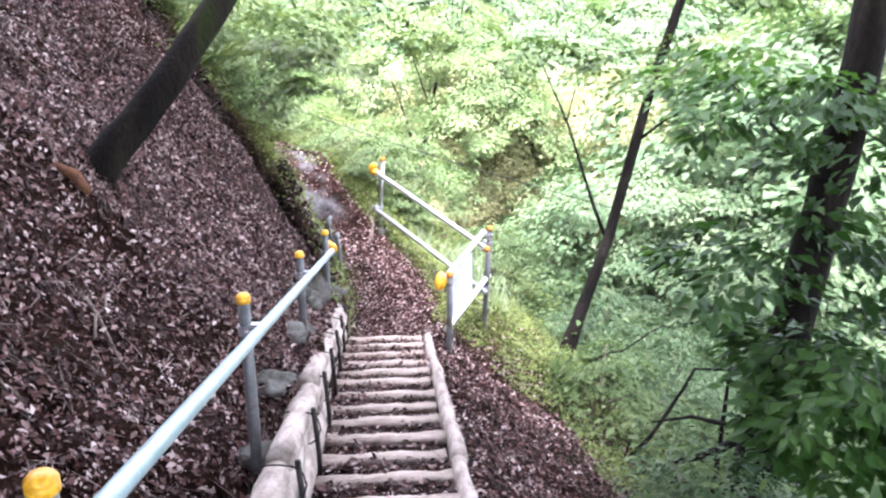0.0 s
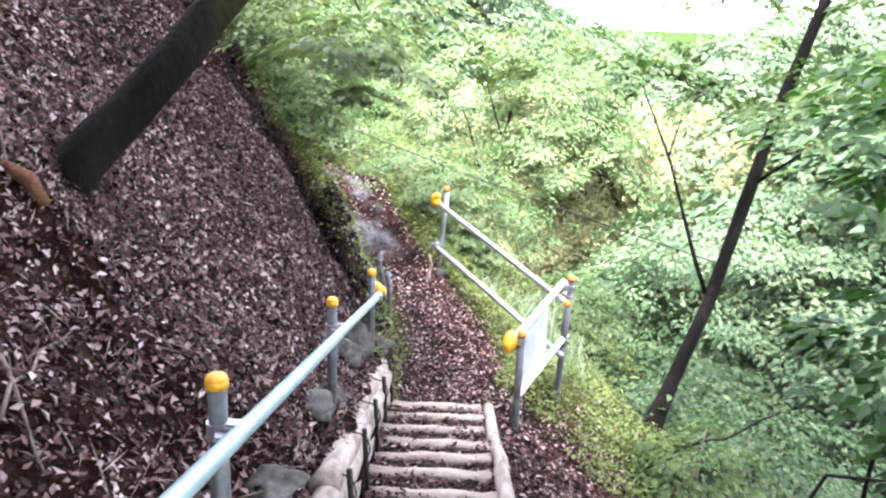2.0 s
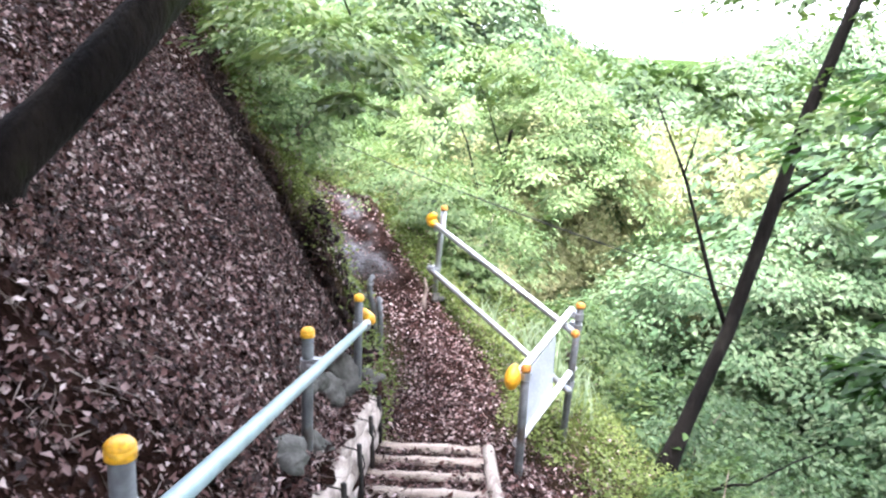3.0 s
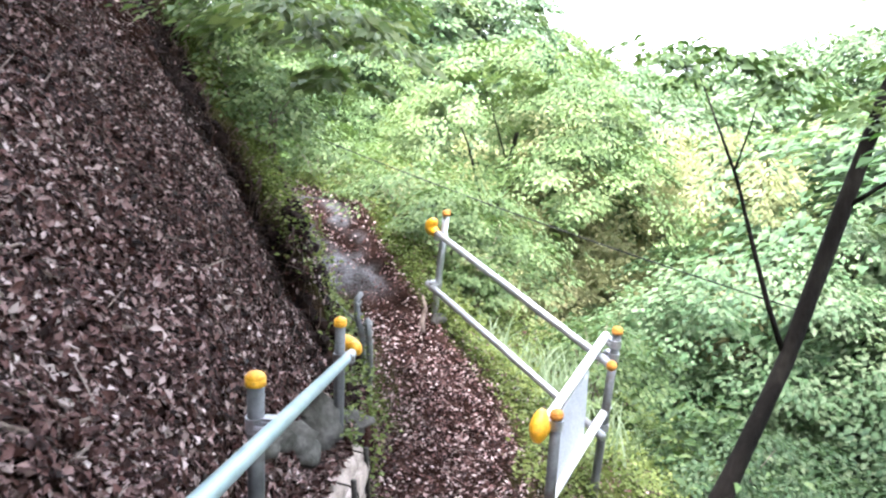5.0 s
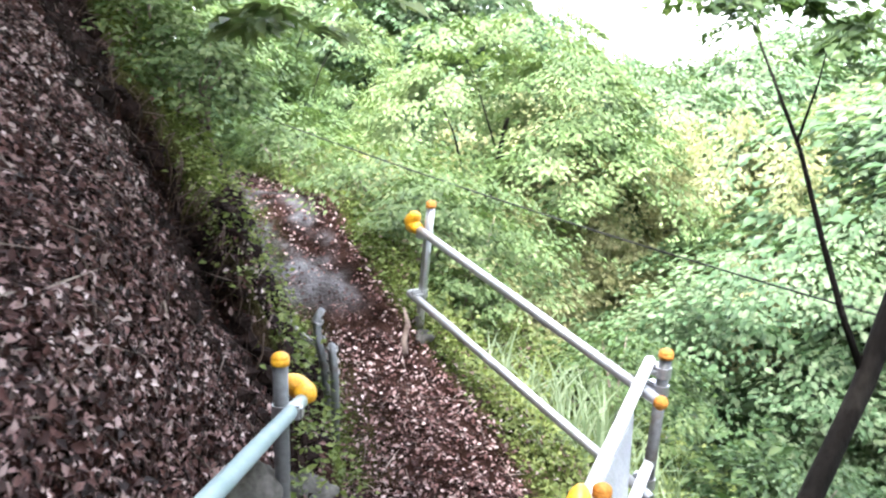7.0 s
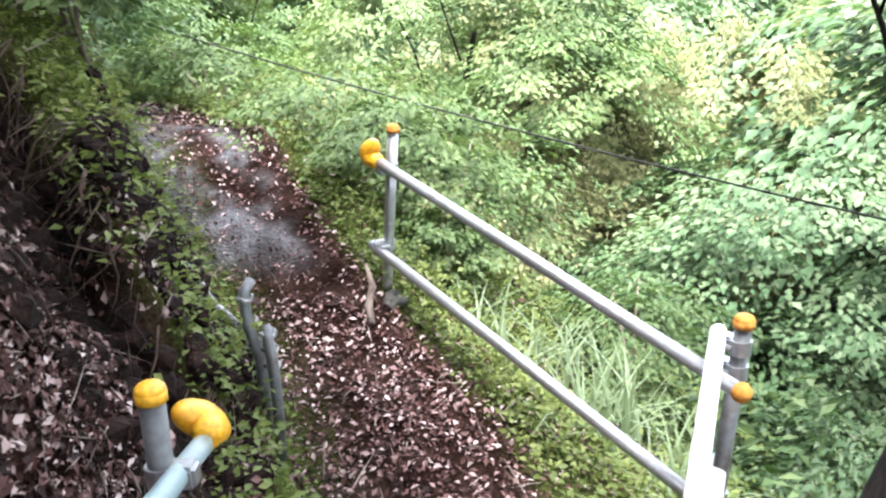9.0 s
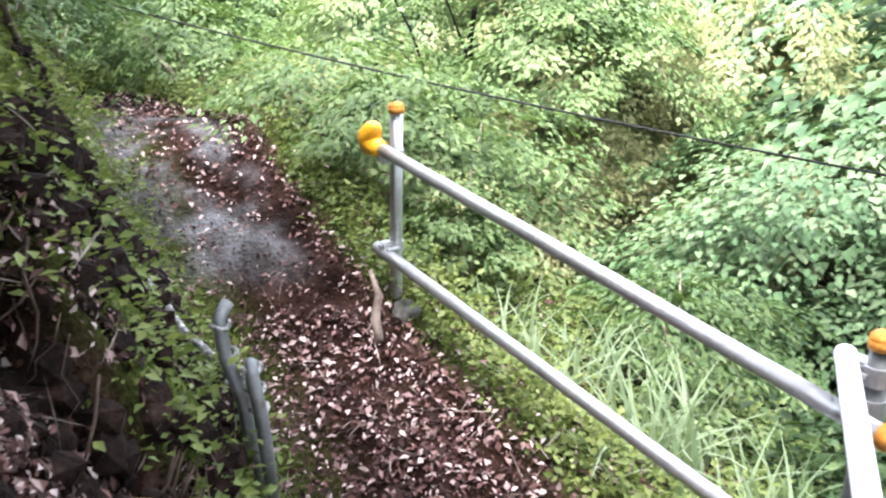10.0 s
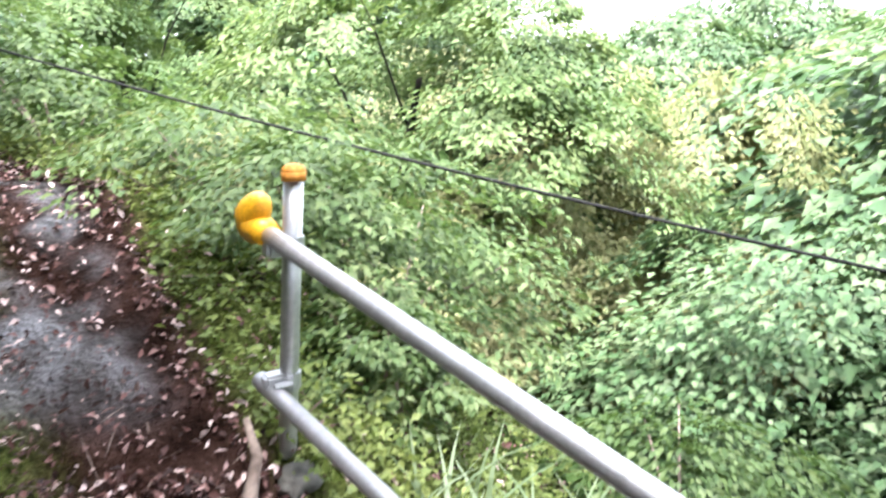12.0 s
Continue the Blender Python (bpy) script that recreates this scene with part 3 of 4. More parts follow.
def place(src, x, y, turn=0, size=1.0):
    src.matrix_basis = pose(x, y, H(x, y), 0, 0, turn)
    src.scale = (size, size, size)
    return src


maple = forest_tree(1, 7.5, 2.9, M_YELLOWISH, "broad tree with drooping yellow-green foliage", 230, 260, 0.085, 1.2, 0.75, 0.62, mounds=15)
layered = forest_tree(2, 6.0, 3.0, M_COOL, "tree with flat layered sprays of pale cool-green leaves", 120, 330, 0.115, 0.9, 0.2, 0.95, mounds=12, wide=0.5)
bright = forest_tree(3, 6.5, 2.6, M_BRIGHT, "leafy bright green woodland tree", 220, 200, 0.085, 1.15, 0.4, 0.55, mounds=14)
tall = forest_tree(4, 10.0, 3.0, M_COOL, "tall green woodland tree on the valley side", 300, 120, 0.15, 1.5, 0.45, 0.75, mounds=20, wide=0.5)


def stand(src, x, y, top, turn, first=False):
    """A tree whose crown reaches the height top."""
    zz = H(x, y)
    size = max(0.55, (top - zz) / TOPS[src.name])
    m = pose(x, y, zz, 0, 0, turn) @ Matrix.Diagonal((size, size, size, 1))
    if first:
        src.matrix_basis = m
    else:
        copy_thing(src, m)


TOPS = {maple.name: 8.0, layered.name: 6.4, bright.name: 7.0, tall.name: 10.4}
stand(maple, 2.6, 15.5, 2.1, 20, True)
stand(layered, 6.4, 14.0, 1.8, 0, True)
stand(bright, -0.8, 14.5, 3.3, 40, True)
stand(tall, 8.5, 20.0, 3.2, 10, True)
for src, x, y, top, turn in (
    (maple, 1.1, 15.4, 2.5, 140), (maple, 0.4, 19.5, 3.2, 30), (maple, 5.2, 19.5, 3.0, 220), (layered, 3.3, 12.2, 0.2, 60), (layered, 4.9, 11.0, -0.4, 100),
    (layered, 8.2, 11.0, -0.8, 200), (layered, 9.5, 15.5, 2.0, 250), (bright, -3.2, 17.0, 5.6, 200), (bright, -5.5, 15.5, 6.0, 300),
    (tall, -2.0, 23.0, 5.5, 90), (tall, 3.5, 25.0, 2.7, 170), (tall, 12.5, 22.0, 4.6, 250), (tall, 7.0, 28.0, 3.4, 300),
    (maple, 12.0, 17.0, 2.0, 30), (layered, 12.5, 12.0, 0.5, 60), (layered, 7.0, 7.5, -2.2, 320), (layered, 10.5, 7.5, -1.5, 20),
    (bright, 15.5, 14.0, 3.0, 80), (tall, 17.0, 20.0, 5.0, 0), (tall, -7.0, 20.0, 8.0, 40),
    (tall, 0.5, 32.0, 4.2, 200), (maple, 15.0, 27.0, 3.0, 100), (tall, 21.0, 28.0, 4.5, 60), (tall, 12.0, 34.0, 5.0, 20),
    (tall, -6.0, 30.0, 8.0, 120), (layered, 6.6, 9.6, -2.0, 30), (maple, 9.0, 24.0, 4.0, 310),
    (tall, 24.0, 18.0, 6.0, 140), (tall, 5.0, 40.0, 3.2, 250), (tall, 19.0, 40.0, 4.0, 10),
    (bright, -7.5, 12.5, 7.0, 110), (bright, 5.6, 5.5, -2.6, 100), (layered, 9.0, 3.5, -2.4, 70),
):
    stand(src, x, y, top, turn)


def unseen_shade_trees():
    """Taller unseen trees on the hillside and by the stair, added so their crowns close over and shade it."""
    first = forest_tree(11, 6.8, 4.2, M_DEEP, "tall unseen tree added to shade the stair and hillside", 300, 80, 0.24, 0.5, 0.3, 0.9, bark=M_MOSSBARK, low=0.95)
    first.matrix_basis = pose(-4.6, 1.8, H(-4.6, 1.8))
    for x, y, turn, s in ((-4.8, -3.0, 80, 1.0), (2.0, -4.2, 240, 1.1), (-1.8, -6.5, 300, 1.0), (-2.6, -0.9, 40, 0.9), (-6.6, 0.5, 10, 0.9), (4.4, 0.8, 200, 1.15)):
        copy_thing(first, pose(x, y, H(x, y), 0, 0, turn) @ Matrix.Diagonal((s, s, s, 1)))


unseen_shade_trees()


def leaning_tree(name_label, pts, r0, r1, bark, mat, sprays, seed, branches=()):
    """A single tree with its trunk along pts; branches are lists of points; sprays hang where they are named."""
    base = Vector(pts[0])
    t = thing("tree", name_label, "tree", base)
    rel = [Vector(p) - base for p in pts]
    fine = []
    for i in range(len(rel) - 1):
        for k in range(4):
            fine.append(rel[i].lerp(rel[i + 1], k / 4))
    fine.append(rel[-1])
    n = len(fine)
    radii = [r0 + (r1 - r0) * i / (n - 1) for i in range(n)]
    for k, swell in enumerate((1.9, 1.6, 1.38, 1.22, 1.1, 1.04)):
        radii[k] *= swell
    bar("trunk", fine, radii, bark, t, "", 16, 0.06, seed)
    for k, (line, r) in enumerate(branches):
        q = [Vector(p) - base for p in line]
        bar("limb", q, [r * (1 - 0.75 * i / (len(q) - 1)) for i in range(len(q))], bark, t, "", 8, 0.08, seed + k)
    if sprays:
        rng = np.random.default_rng(seed)
        data = [[], [], [], [], []]
        for (cx, cy, cz), rad, count, leaf in sprays:
            c, d = crown_points(rng, count, 34, np.array((cx, cy, cz)) - np.array(base), rad, 0.55, min(0.34, rad * 0.6), 0.25, leaf, 0.1)
            for a, b in zip(data, d):
                a.append(b)
        leaf_cloud("crown", *[np.concatenate(a) for a in data], mat, t)
    return t


leaning_tree("dark mossy trunk leaning out from the leaf-covered hillside", [(-2.2, 4.3, 1.75), (-1.88, 4.45, 2.48), (-1.58, 4.7, 2.87), (-1.33, 5.05, 3.3), (-1.1, 5.4, 3.8), (-0.8, 5.7, 4.9), (-0.6, 5.9, 6.5)], 0.104, 0.07, M_MOSSBARK, M_BRIGHT,
    [((-0.9, 6.6, 3.75), 0.55, 26, 0.09), ((-1.6, 7.2, 3.7), 0.7, 30, 0.09), ((-1.5, 8.6, 2.9), 0.5, 16, 0.075), ((-2.0, 8.2, 3.05), 0.5, 16, 0.075), ((-1.0, 8.8, 3.1), 0.45, 12, 0.075), ((-1.2, 7.4, 2.75), 0.34, 7, 0.1), ((-1.58, 7.4, 2.79), 0.36, 7, 0.1), ((-1.23, 7.4, 2.54), 0.2, 6, 0.1)], 21,
    [([(-1.33, 5.05, 3.3), (-1.35, 5.6, 3.65), (-1.5, 6.5, 3.9), (-1.6, 7.3, 3.8), (-1.55, 8.0, 3.5), (-1.5, 8.7, 3.1)], 0.035), ([(-1.25, 5.15, 3.45), (-0.95, 5.8, 3.8), (-0.9, 6.6, 3.9)], 0.03)])

leaning_tree("slender dark tree leaning over the valley below the trail", [(1.31, 8.2, -0.75), (1.5, 8.25, -0.1), (1.75, 8.3, 0.7), (1.95, 8.35, 1.6), (2.15, 8.4, 2.5), (2.4, 8.5, 3.3), (2.7, 8.6, 4.6)], 0.066, 0.042, M_BARK, M_BRIGHT,
    [((2.5, 8.0, 2.5), 0.7, 24, 0.09), ((2.9, 8.3, 3.4), 1.0, 34, 0.1), ((1.9, 8.0, 3.5), 0.7, 22, 0.09), ((2.7, 8.6, 5.0), 1.5, 60, 0.11), ((1.15, 8.45, 2.65), 0.38, 10, 0.08), ((0.75, 8.5, 2.75), 0.32, 7, 0.08), ((1.6, 8.3, 2.55), 0.3, 7, 0.08)], 22,
    [([(1.76, 8.3, 0.72), (1.6, 8.35, 1.1), (1.46, 8.4, 1.5), (1.3, 8.42, 1.95), (1.17, 8.45, 2.23), (1.0, 8.5, 2.6)], 0.022), ([(1.28, 8.42, 2.0), (1.34, 8.4, 2.3), (1.38, 8.4, 2.6)], 0.009), ([(2.0, 8.35, 1.8), (2.3, 8.2, 2.1), (2.6, 8.0, 2.4)], 0.018)])

leaning_tree("thick dark trunk with spreading leafy boughs over the valley slope", [(2.55, 5.9, -1.65), (2.62, 5.9, -0.6), (2.7, 5.9, 0.4), (2.85, 5.95, 1.5), (3.0, 6.0, 2.6), (3.1, 6.05, 3.8), (3.2, 6.1, 5.5)], 0.19, 0.12, M_BARK, M_DEEP,
    [((1.95, 5.3, 1.5), 0.45, 9, 0.12), ((2.4, 5.1, 1.0), 0.5, 14, 0.12), ((2.6, 4.9, 0.6), 0.5, 15, 0.13), ((1.8, 5.5, 2.5), 0.4, 6, 0.11), ((2.5, 5.4, 2.7), 0.5, 10, 0.12), ((2.8, 5.0, 0.9), 0.8, 24, 0.13), ((2.5, 5.6, 1.6), 0.7, 14, 0.12), ((3.2, 5.4, 2.3), 0.8, 20, 0.12), ((3.3, 5.2, -0.2), 0.8, 20, 0.13), ((2.2, 6.0, 2.7), 0.7, 12, 0.11), ((3.2, 6.0, 5.2), 2.0, 80, 0.12)], 23,
    [([(2.66, 5.9, 0.0), (2.3, 5.6, 0.1), (1.9, 5.5, 0.25), (1.6, 5.5, 0.2)], 0.03), ([(2.75, 5.9, 0.9), (2.5, 5.4, 1.0), (2.3, 5.0, 0.95)], 0.028), ([(2.58, 5.9, -1.0), (2.1, 5.8, -1.05), (1.75, 5.8, -1.2), (1.5, 5.8, -1.2)], 0.045), ([(2.9, 5.95, 1.9), (2.5, 5.8, 2.3), (2.1, 6.0, 2.7)], 0.025)])


# ---- undergrowth ----
def shrub(at, r, mat, label, seed, count=40, leaf=0.07, flat=0.85):
    rng = np.random.default_rng(seed)
    t = thing("shrub", label, "shrub", at, "shrubs beside the trail")
    c, d = crown_points(rng, count, 46, (0, 0, r * 0.7), r, flat, r * 0.36, 0.25, leaf, 0.25)
    for i in range(7):
        q = c[i * count // 8]
        bar("stem", [(0.02 * i - 0.06, 0.01 * i, -0.1), (q[0] * 0.3, q[1] * 0.3, q[2] * 0.55), tuple(q)], [0.012, 0.008, 0.003], M_TWIG, t, "", 6)
    leaf_cloud("foliage", *d, mat, t)
    return t


SHRUBS = [
    (-0.75, 10.0, 0.5, M_BRIGHT), (-1.15, 10.7, 0.7, M_BRIGHT), (-1.6, 11.6, 0.8, M_YELLOWISH), (-0.4, 10.6, 0.75, M_BRIGHT), (-2.4, 12.6, 0.9, M_BRIGHT),
    (-3.2, 11.6, 0.8, M_BRIGHT), (-2.9, 10.4, 0.6, M_COOL), (-3.6, 9.6, 0.9, M_BRIGHT), (-4.6, 10.6, 1.1, M_COOL), (-3.4, 8.4, 0.7, M_COOL),
    (-0.9, 12.2, 0.9, M_YELLOWISH), (-1.9, 8.35, 0.4, M_BRIGHT), (-2.3, 8.75, 0.5, M_BRIGHT), (-2.75, 9.15, 0.55, M_BRIGHT), (-3.2, 9.75, 0.65, M_COOL), (-2.2, 11.3, 0.6, M_BRIGHT), (-1.5, 10.95, 0.5, M_YELLOWISH), (-4.3, 8.6, 0.9, M_COOL),
    (1.5, 7.0, 0.5, M_BRIGHT), (2.3, 7.9, 0.8, M_COOL), (3.2, 8.6, 0.9, M_COOL),
    (3.3, 7.2, 0.9, M_BRIGHT), (1.7, 8.9, 0.7, M_COOL), (0.6, 9.3, 0.5, M_BRIGHT), (4.4, 7.4, 1.0, M_COOL), (2.0, 5.1, 0.6, M_COOL),
    (4.0, 5.4, 1.0, M_COOL), (-0.45, 9.45, 0.28, M_BRIGHT), (-4.2, 12.8, 1.2, M_BRIGHT), (-5.4, 9.0, 1.0, M_COOL),
]
for i, (x, y, r, mat) in enumerate(SHRUBS):
    word = {"bright_leaves": "fresh green", "yellow_green_leaves": "yellow-green", "cool_green_leaves": "pale cool-green"}[mat.name]
    shrub((x, y, H(x, y) - 0.05), r, mat, word + " leafy shrub growing beside the trail", 100 + i, int(70 + 75 * r), 0.032 + 0.022 * r)


def scatter(n, rng, x0, x1, y0, y1, keep):
    x, y = rng.uniform(x0, x1, n), rng.uniform(y0, y1, n)
    k = keep(x, y, rng.random(n))
    return x[k], y[k]


def litter():
    rng = np.random.default_rng(5)

    def keep(x, y, u):
        xc, hw = np.interp(y, P_Y, P_X), np.interp(y, P_Y, P_W)
        d = x - xc
        rock = (y > 8.8) & (y < 10.3) & (np.abs(d + 0.15) < 0.4)
        bank = (y > 7.5) & (d < -hw)
        dens = np.where(d > hw, np.clip(1.6 - 0.5 * (d - hw), 0, 1), 1.0)
        dens = np.where(rock, 0.32, np.where(bank, 0.4, dens))
        dens = np.where((y > 7.0) & (d > hw * 0.8), dens * 0.25, dens)
        dens = np.where((y < 6.6) & (np.abs(d) < hw), dens * 0.75, dens)
        clump = 0.55 + 0.45 * wave(x, y, 5.2, 0.3)
        dens = np.where((y - scarp_line(x) > -0.1) & (x < xc - hw - 0.1) & (y < 8.6), dens * 0.3, dens)
        return u < dens * (0.45 + 0.55 * clump)

    x, y = scatter(330000, rng, -4.3, 2.3, 0.5, 11.0, keep)
    # the steep ground by the scarp holds as many leaves on its slant
    x2, y2 = scatter(90000, rng, -2.4, -0.85, 4.2, 7.5, keep)
    x, y = np.concatenate([x, x2]), np.concatenate([y, y2])
    p, n = on_ground(x, y)
    flat = n[:, 2] > 0.22
    x, y, p, n = x[flat], y[flat], p[flat], n[flat]
    m = len(x)
    p += n * rng.uniform(0.004, 0.03, m)[:, None]
    al = np.cross(n, rng.normal(size=(m, 3))) + n * rng.normal(size=(m, 1)) * 0.35
    ln = (0.02 + 0.05 * rng.random(m) ** 1.6) * np.where(y > 6.6, 0.62, 0.76)
    tagged(leaf_cloud("leaf_litter", p, al, n + rng.normal(size=(m, 3)) * 0.4, ln, ln * rng.uniform(0.35, 0.65, m), M_LITTER, fold=0.35), "brown and pale dead leaves covering the slope and trail", "leaf litter", kind="stuff")


litter()


def dry_stalks():
    """Thin leaf stalks, straws and bits of twig strewn over the litter."""
    rng = np.random.default_rng(15)
    x, y = scatter(11000, rng, -4.0, 1.6, 0.8, 9.0, lambda x, y, u: (x < np.interp(y, P_Y, P_X) - 0.5) | (u < 0.25))
    p, n = on_ground(x, y)
    m = len(x)
    p += n * rng.uniform(0.01, 0.035, m)[:, None]
    al = np.cross(n, rng.normal(size=(m, 3))) + n * rng.normal(size=(m, 1)) * 0.25
    ln = 0.05 + 0.2 * rng.random(m) ** 2.5
    tagged(leaf_cloud("dry_stalks", p, al, n, ln, rng.uniform(0.003, 0.008, m), M_STRAW, fold=0.6), "thin dry stalks and straws strewn over the dead leaves", "leaf litter", kind="stuff")


dry_stalks()


def small_plants():
    rng = np.random.default_rng(6)

    def keep(x, y, u):
        xc, hw = np.interp(y, P_Y, P_X), np.interp(y, P_Y, P_W)
        d = x - xc
        edge = (y > 6.9) & (d > hw - 0.06) & (d < hw + 0.45)
        bank = (y > 7.5) & (d < -hw - 0.02) & (y - scarp_line(x) > 0.2) & (wave(x, y, 5.0, 1.9) > -0.35)
        lip = (y - scarp_line(x) > 0.1) & (y - scarp_line(x) < 0.6) & (x < -1.1) & (x > -2.0)
        foot = (y > 6.5) & (y < 7.7) & (np.abs(d + hw + 0.08) < 0.13)
        slope = (d > hw + 1.25 - 0.7 * (y > 6.6))
        return ((edge | lip | foot) & (u < 0.9)) | (bank & (u < 0.8)) | (slope & (u < 0.5))

    x, y = scatter(17000, rng, -3.6, 3.2, 5.0, 12.0, keep)
    p, n = on_ground(x, y)
    k = 14
    idx = np.repeat(np.arange(len(x)), k)
    m = len(idx)
    h = rng.uniform(0.02, 0.1, len(x))[idx] * np.where(x[idx] > 0.6, 1.8, 1.0)
    pos = p[idx] + rng.normal(size=(m, 3)) * 0.045 + np.array([0, 0, 1]) * (h * rng.random(m))[:, None]
    al = rng.normal(size=(m, 3)) * np.array([1, 1, 0.4])
    ln = rng.uniform(0.018, 0.048, m)
    tagged(leaf_cloud("undergrowth", pos, al, np.array([0, 0, 1]) + rng.normal(size=(m, 3)) * 0.45, ln, ln * 0.6, M_MOSSY), "small green weeds and moss along the trail edge", "undergrowth", kind="stuff")


small_plants()


def valley_cover():
    rng = np.random.default_rng(8)
    x, y = scatter(8000, rng, 0.9, 16.0, 2.0, 26.0, lambda x, y, u: (x - np.interp(y, P_Y, P_X) > 2.0) & ~((x < 4.5) & (y > 9.8) & (y < 15)) & (u < 0.55 + 0.5 * wave(x, y, 1.7, 0.6)))
    p, n = on_ground(x, y)
    k = 16
    idx = np.repeat(np.arange(len(x)), k)
    m = len(idx)
    pos = p[idx] + rng.normal(size=(m, 3)) * np.array([0.2, 0.2, 0.06]) + np.array([0, 0, 1]) * (rng.uniform(0.05, 0.7, len(x))[idx])[:, None]
    al = rng.normal(size=(m, 3)) * np.array([1, 1, 0.35])
    ln = rng.uniform(0.06, 0.14, m)
    tagged(leaf_cloud("valley_undergrowth", pos, al, np.array([0, 0, 1]) + rng.normal(size=(m, 3)) * 0.4, ln, ln * 0.5, M_BRIGHT), "pale green leafy undergrowth covering the valley side", "undergrowth", kind="stuff")


valley_cover()


def grass_tuft(at, n, tall_, seed):
    rng = np.random.default_rng(seed)
    t = thing("grass_clump", "clump of long pale grass below the railing", "grass", at, "grass clumps")
    verts, faces = [], []
    for i in range(n):
        a, lean_, L = rng.uniform(0, 6.28), rng.uniform(0.15, 0.9), tall_ * rng.uniform(0.6, 1.1)
        o = Vector((rng.normal() * 0.09, rng.normal() * 0.09, -0.05))
        d = Vector((math.cos(a), math.sin(a), 0))
        s = Vector((-d.y, d.x, 0))
        b = len(verts)
        for k in range(5):
            q = k / 4
            p = o + d * (lean_ * L * q * q) + Vector((0, 0, L * (q - 0.45 * lean_ * q * q)))
            w = 0.013 * (1 - q) + 0.0006
            verts += [p + s * w, p - s * w]
        faces += [(b + 2 * k, b + 2 * k + 1, b + 2 * k + 3, b + 2 * k + 2) for k in range(4)]
    link_mesh("grass_tuft", verts, faces, M_GRASS, t)
    return t


for i, (x, y, n, h) in enumerate(((0.15, 8.15, 34, 0.58), (0.3, 8.5, 36, 0.64), (-0.1, 8.55, 30, 0.45), (0.5, 8.0, 26, 0.45), (-0.3, 8.85, 22, 0.38), (0.1, 8.95, 26, 0.5), (0.55, 8.75, 26, 0.5), (0.75, 8.4, 24, 0.5))):
    grass_tuft((x, y, H(x, y)), n, h, 40 + i)


# ---- scarp roots, twigs, stones, small things ----
def hanging_roots():
    t = thing("exposed_roots", "thin dry roots hanging down the eroded earth bank", "roots", (-1.6, 7.1, H(-1.6, 7.3)))
    o = Vector(t.location)
    rng = random.Random(9)
    for i in range(110):
        x = -1.12 - 2.2 * rng.random() ** 1.4
        y = float(scarp_line(x))
        top = Vector((x, y + 0.12, H(x, y + 0.24) + 0.01)) - o
        L = 0.08 + 0.4 * rng.random() ** 2
        pts = [top, top + Vector((rng.uniform(-0.03, 0.03), -0.1, -0.1 * L - 0.02))]
        for k in range(3):
            pts.append(pts[-1] + Vector((rng.uniform(-0.05, 0.05), rng.uniform(-0.05, 0.0), -L * rng.uniform(0.15, 0.4))))
        r = 0.0014 + 0.0028 * rng.random() ** 3
        bar("root", pts, [r, r, r * 0.8, r * 0.6, r * 0.3], M_ROOT, t, "", 6)


hanging_roots()


def soil_clods():
    """Crumbling lumps of dark earth down the face of the scarp and the bank."""
    rng = random.Random(17)
    bm0 = bmesh.new()
    bmesh.ops.create_icosphere(bm0, subdivisions=1, radius=1)
    base = [v.co.copy() for v in bm0.verts]
    tris = [tuple(v.index for v in f.verts) for f in bm0.faces]
    bm0.free()
    verts, faces = [], []
    for i in range(2200):
        x = -1.0 - 2.4 * rng.random() ** 1.3
        y = float(scarp_line(x)) + rng.uniform(-0.4, 0.1)
        if i % 4 == 0:
            y = rng.uniform(7.4, 8.6)
            x = float(np.interp(y, P_Y, P_X) - np.interp(y, P_Y, P_W)) - rng.uniform(0.1, 0.55)
        r = 0.012 + 0.05 * rng.random() ** 2.5
        c = Vector((x, y, H(x, y)))
        n = len(verts)
        verts += [c + Vector((p.x * rng.uniform(0.7, 1.3), p.y * rng.uniform(0.7, 1.3), p.z * rng.uniform(0.6, 1.3))) * r for p in base]
        faces += [tuple(k + n for k in t) for t in tris]
    ob = link_mesh("soil_clods", verts, faces, M_CLOD)
    tagged(ob, "crumbling dark earth lumps on the eroded bank", "soil", kind="stuff")


soil_clods()


def twigs():
    rng = random.Random(12)
    for i in range(46):
        x, y = rng.uniform(-3.4, -1.0), rng.uniform(1.2, 6.8)
        if i > 36:
            x, y = rng.uniform(0.1, 1.0), rng.uniform(2.5, 6.0)
        a = rng.uniform(-0.9, 0.9) + (1.57 if i % 3 else 0)
        L = rng.uniform(0.2, 0.65)
        pts = []
        for k in range(6):
            q = k / 5 - 0.5
            px, py = x + math.cos(a) * L * q + rng.uniform(-0.015, 0.015), y + math.sin(a) * L * q
            pts.append(Vector((px, py, H(px, py) + 0.015 + 0.02 * rng.random())))
        o = pts[0].copy()
        r = rng.uniform(0.004, 0.011)
        v, f = tube([p - o for p in pts], [r, r * 0.9, r * 0.8, r * 0.65, r * 0.5, r * 0.3], 6, 0.15, i)
        ob = link_mesh("twig", v, f, M_TWIG, smooth=True)
        ob.location = o
        tagged(ob, "dry grey fallen twig on the leaf litter", "twig", "fallen twigs")


twigs()


def stone(at, r, seed, squash=0.6, label="grey weathered stone beside the stair", mat=None):
    bm = bmesh.new()
    bmesh.ops.create_icosphere(bm, subdivisions=3, radius=r)
    for v in bm.verts:
        k = noise.noise(v.co * (1.6 / r) + Vector((seed * 3.1, 0, 0)))
        v.co *= 1 + 0.55 * k + 0.2 * noise.noise(v.co * (4.5 / r))
        v.co.z *= squash
    ob = part("stone", bm, mat or M_STONE)
    ob.location = at
    return tagged(ob, label, "stone", "stones by the stair")


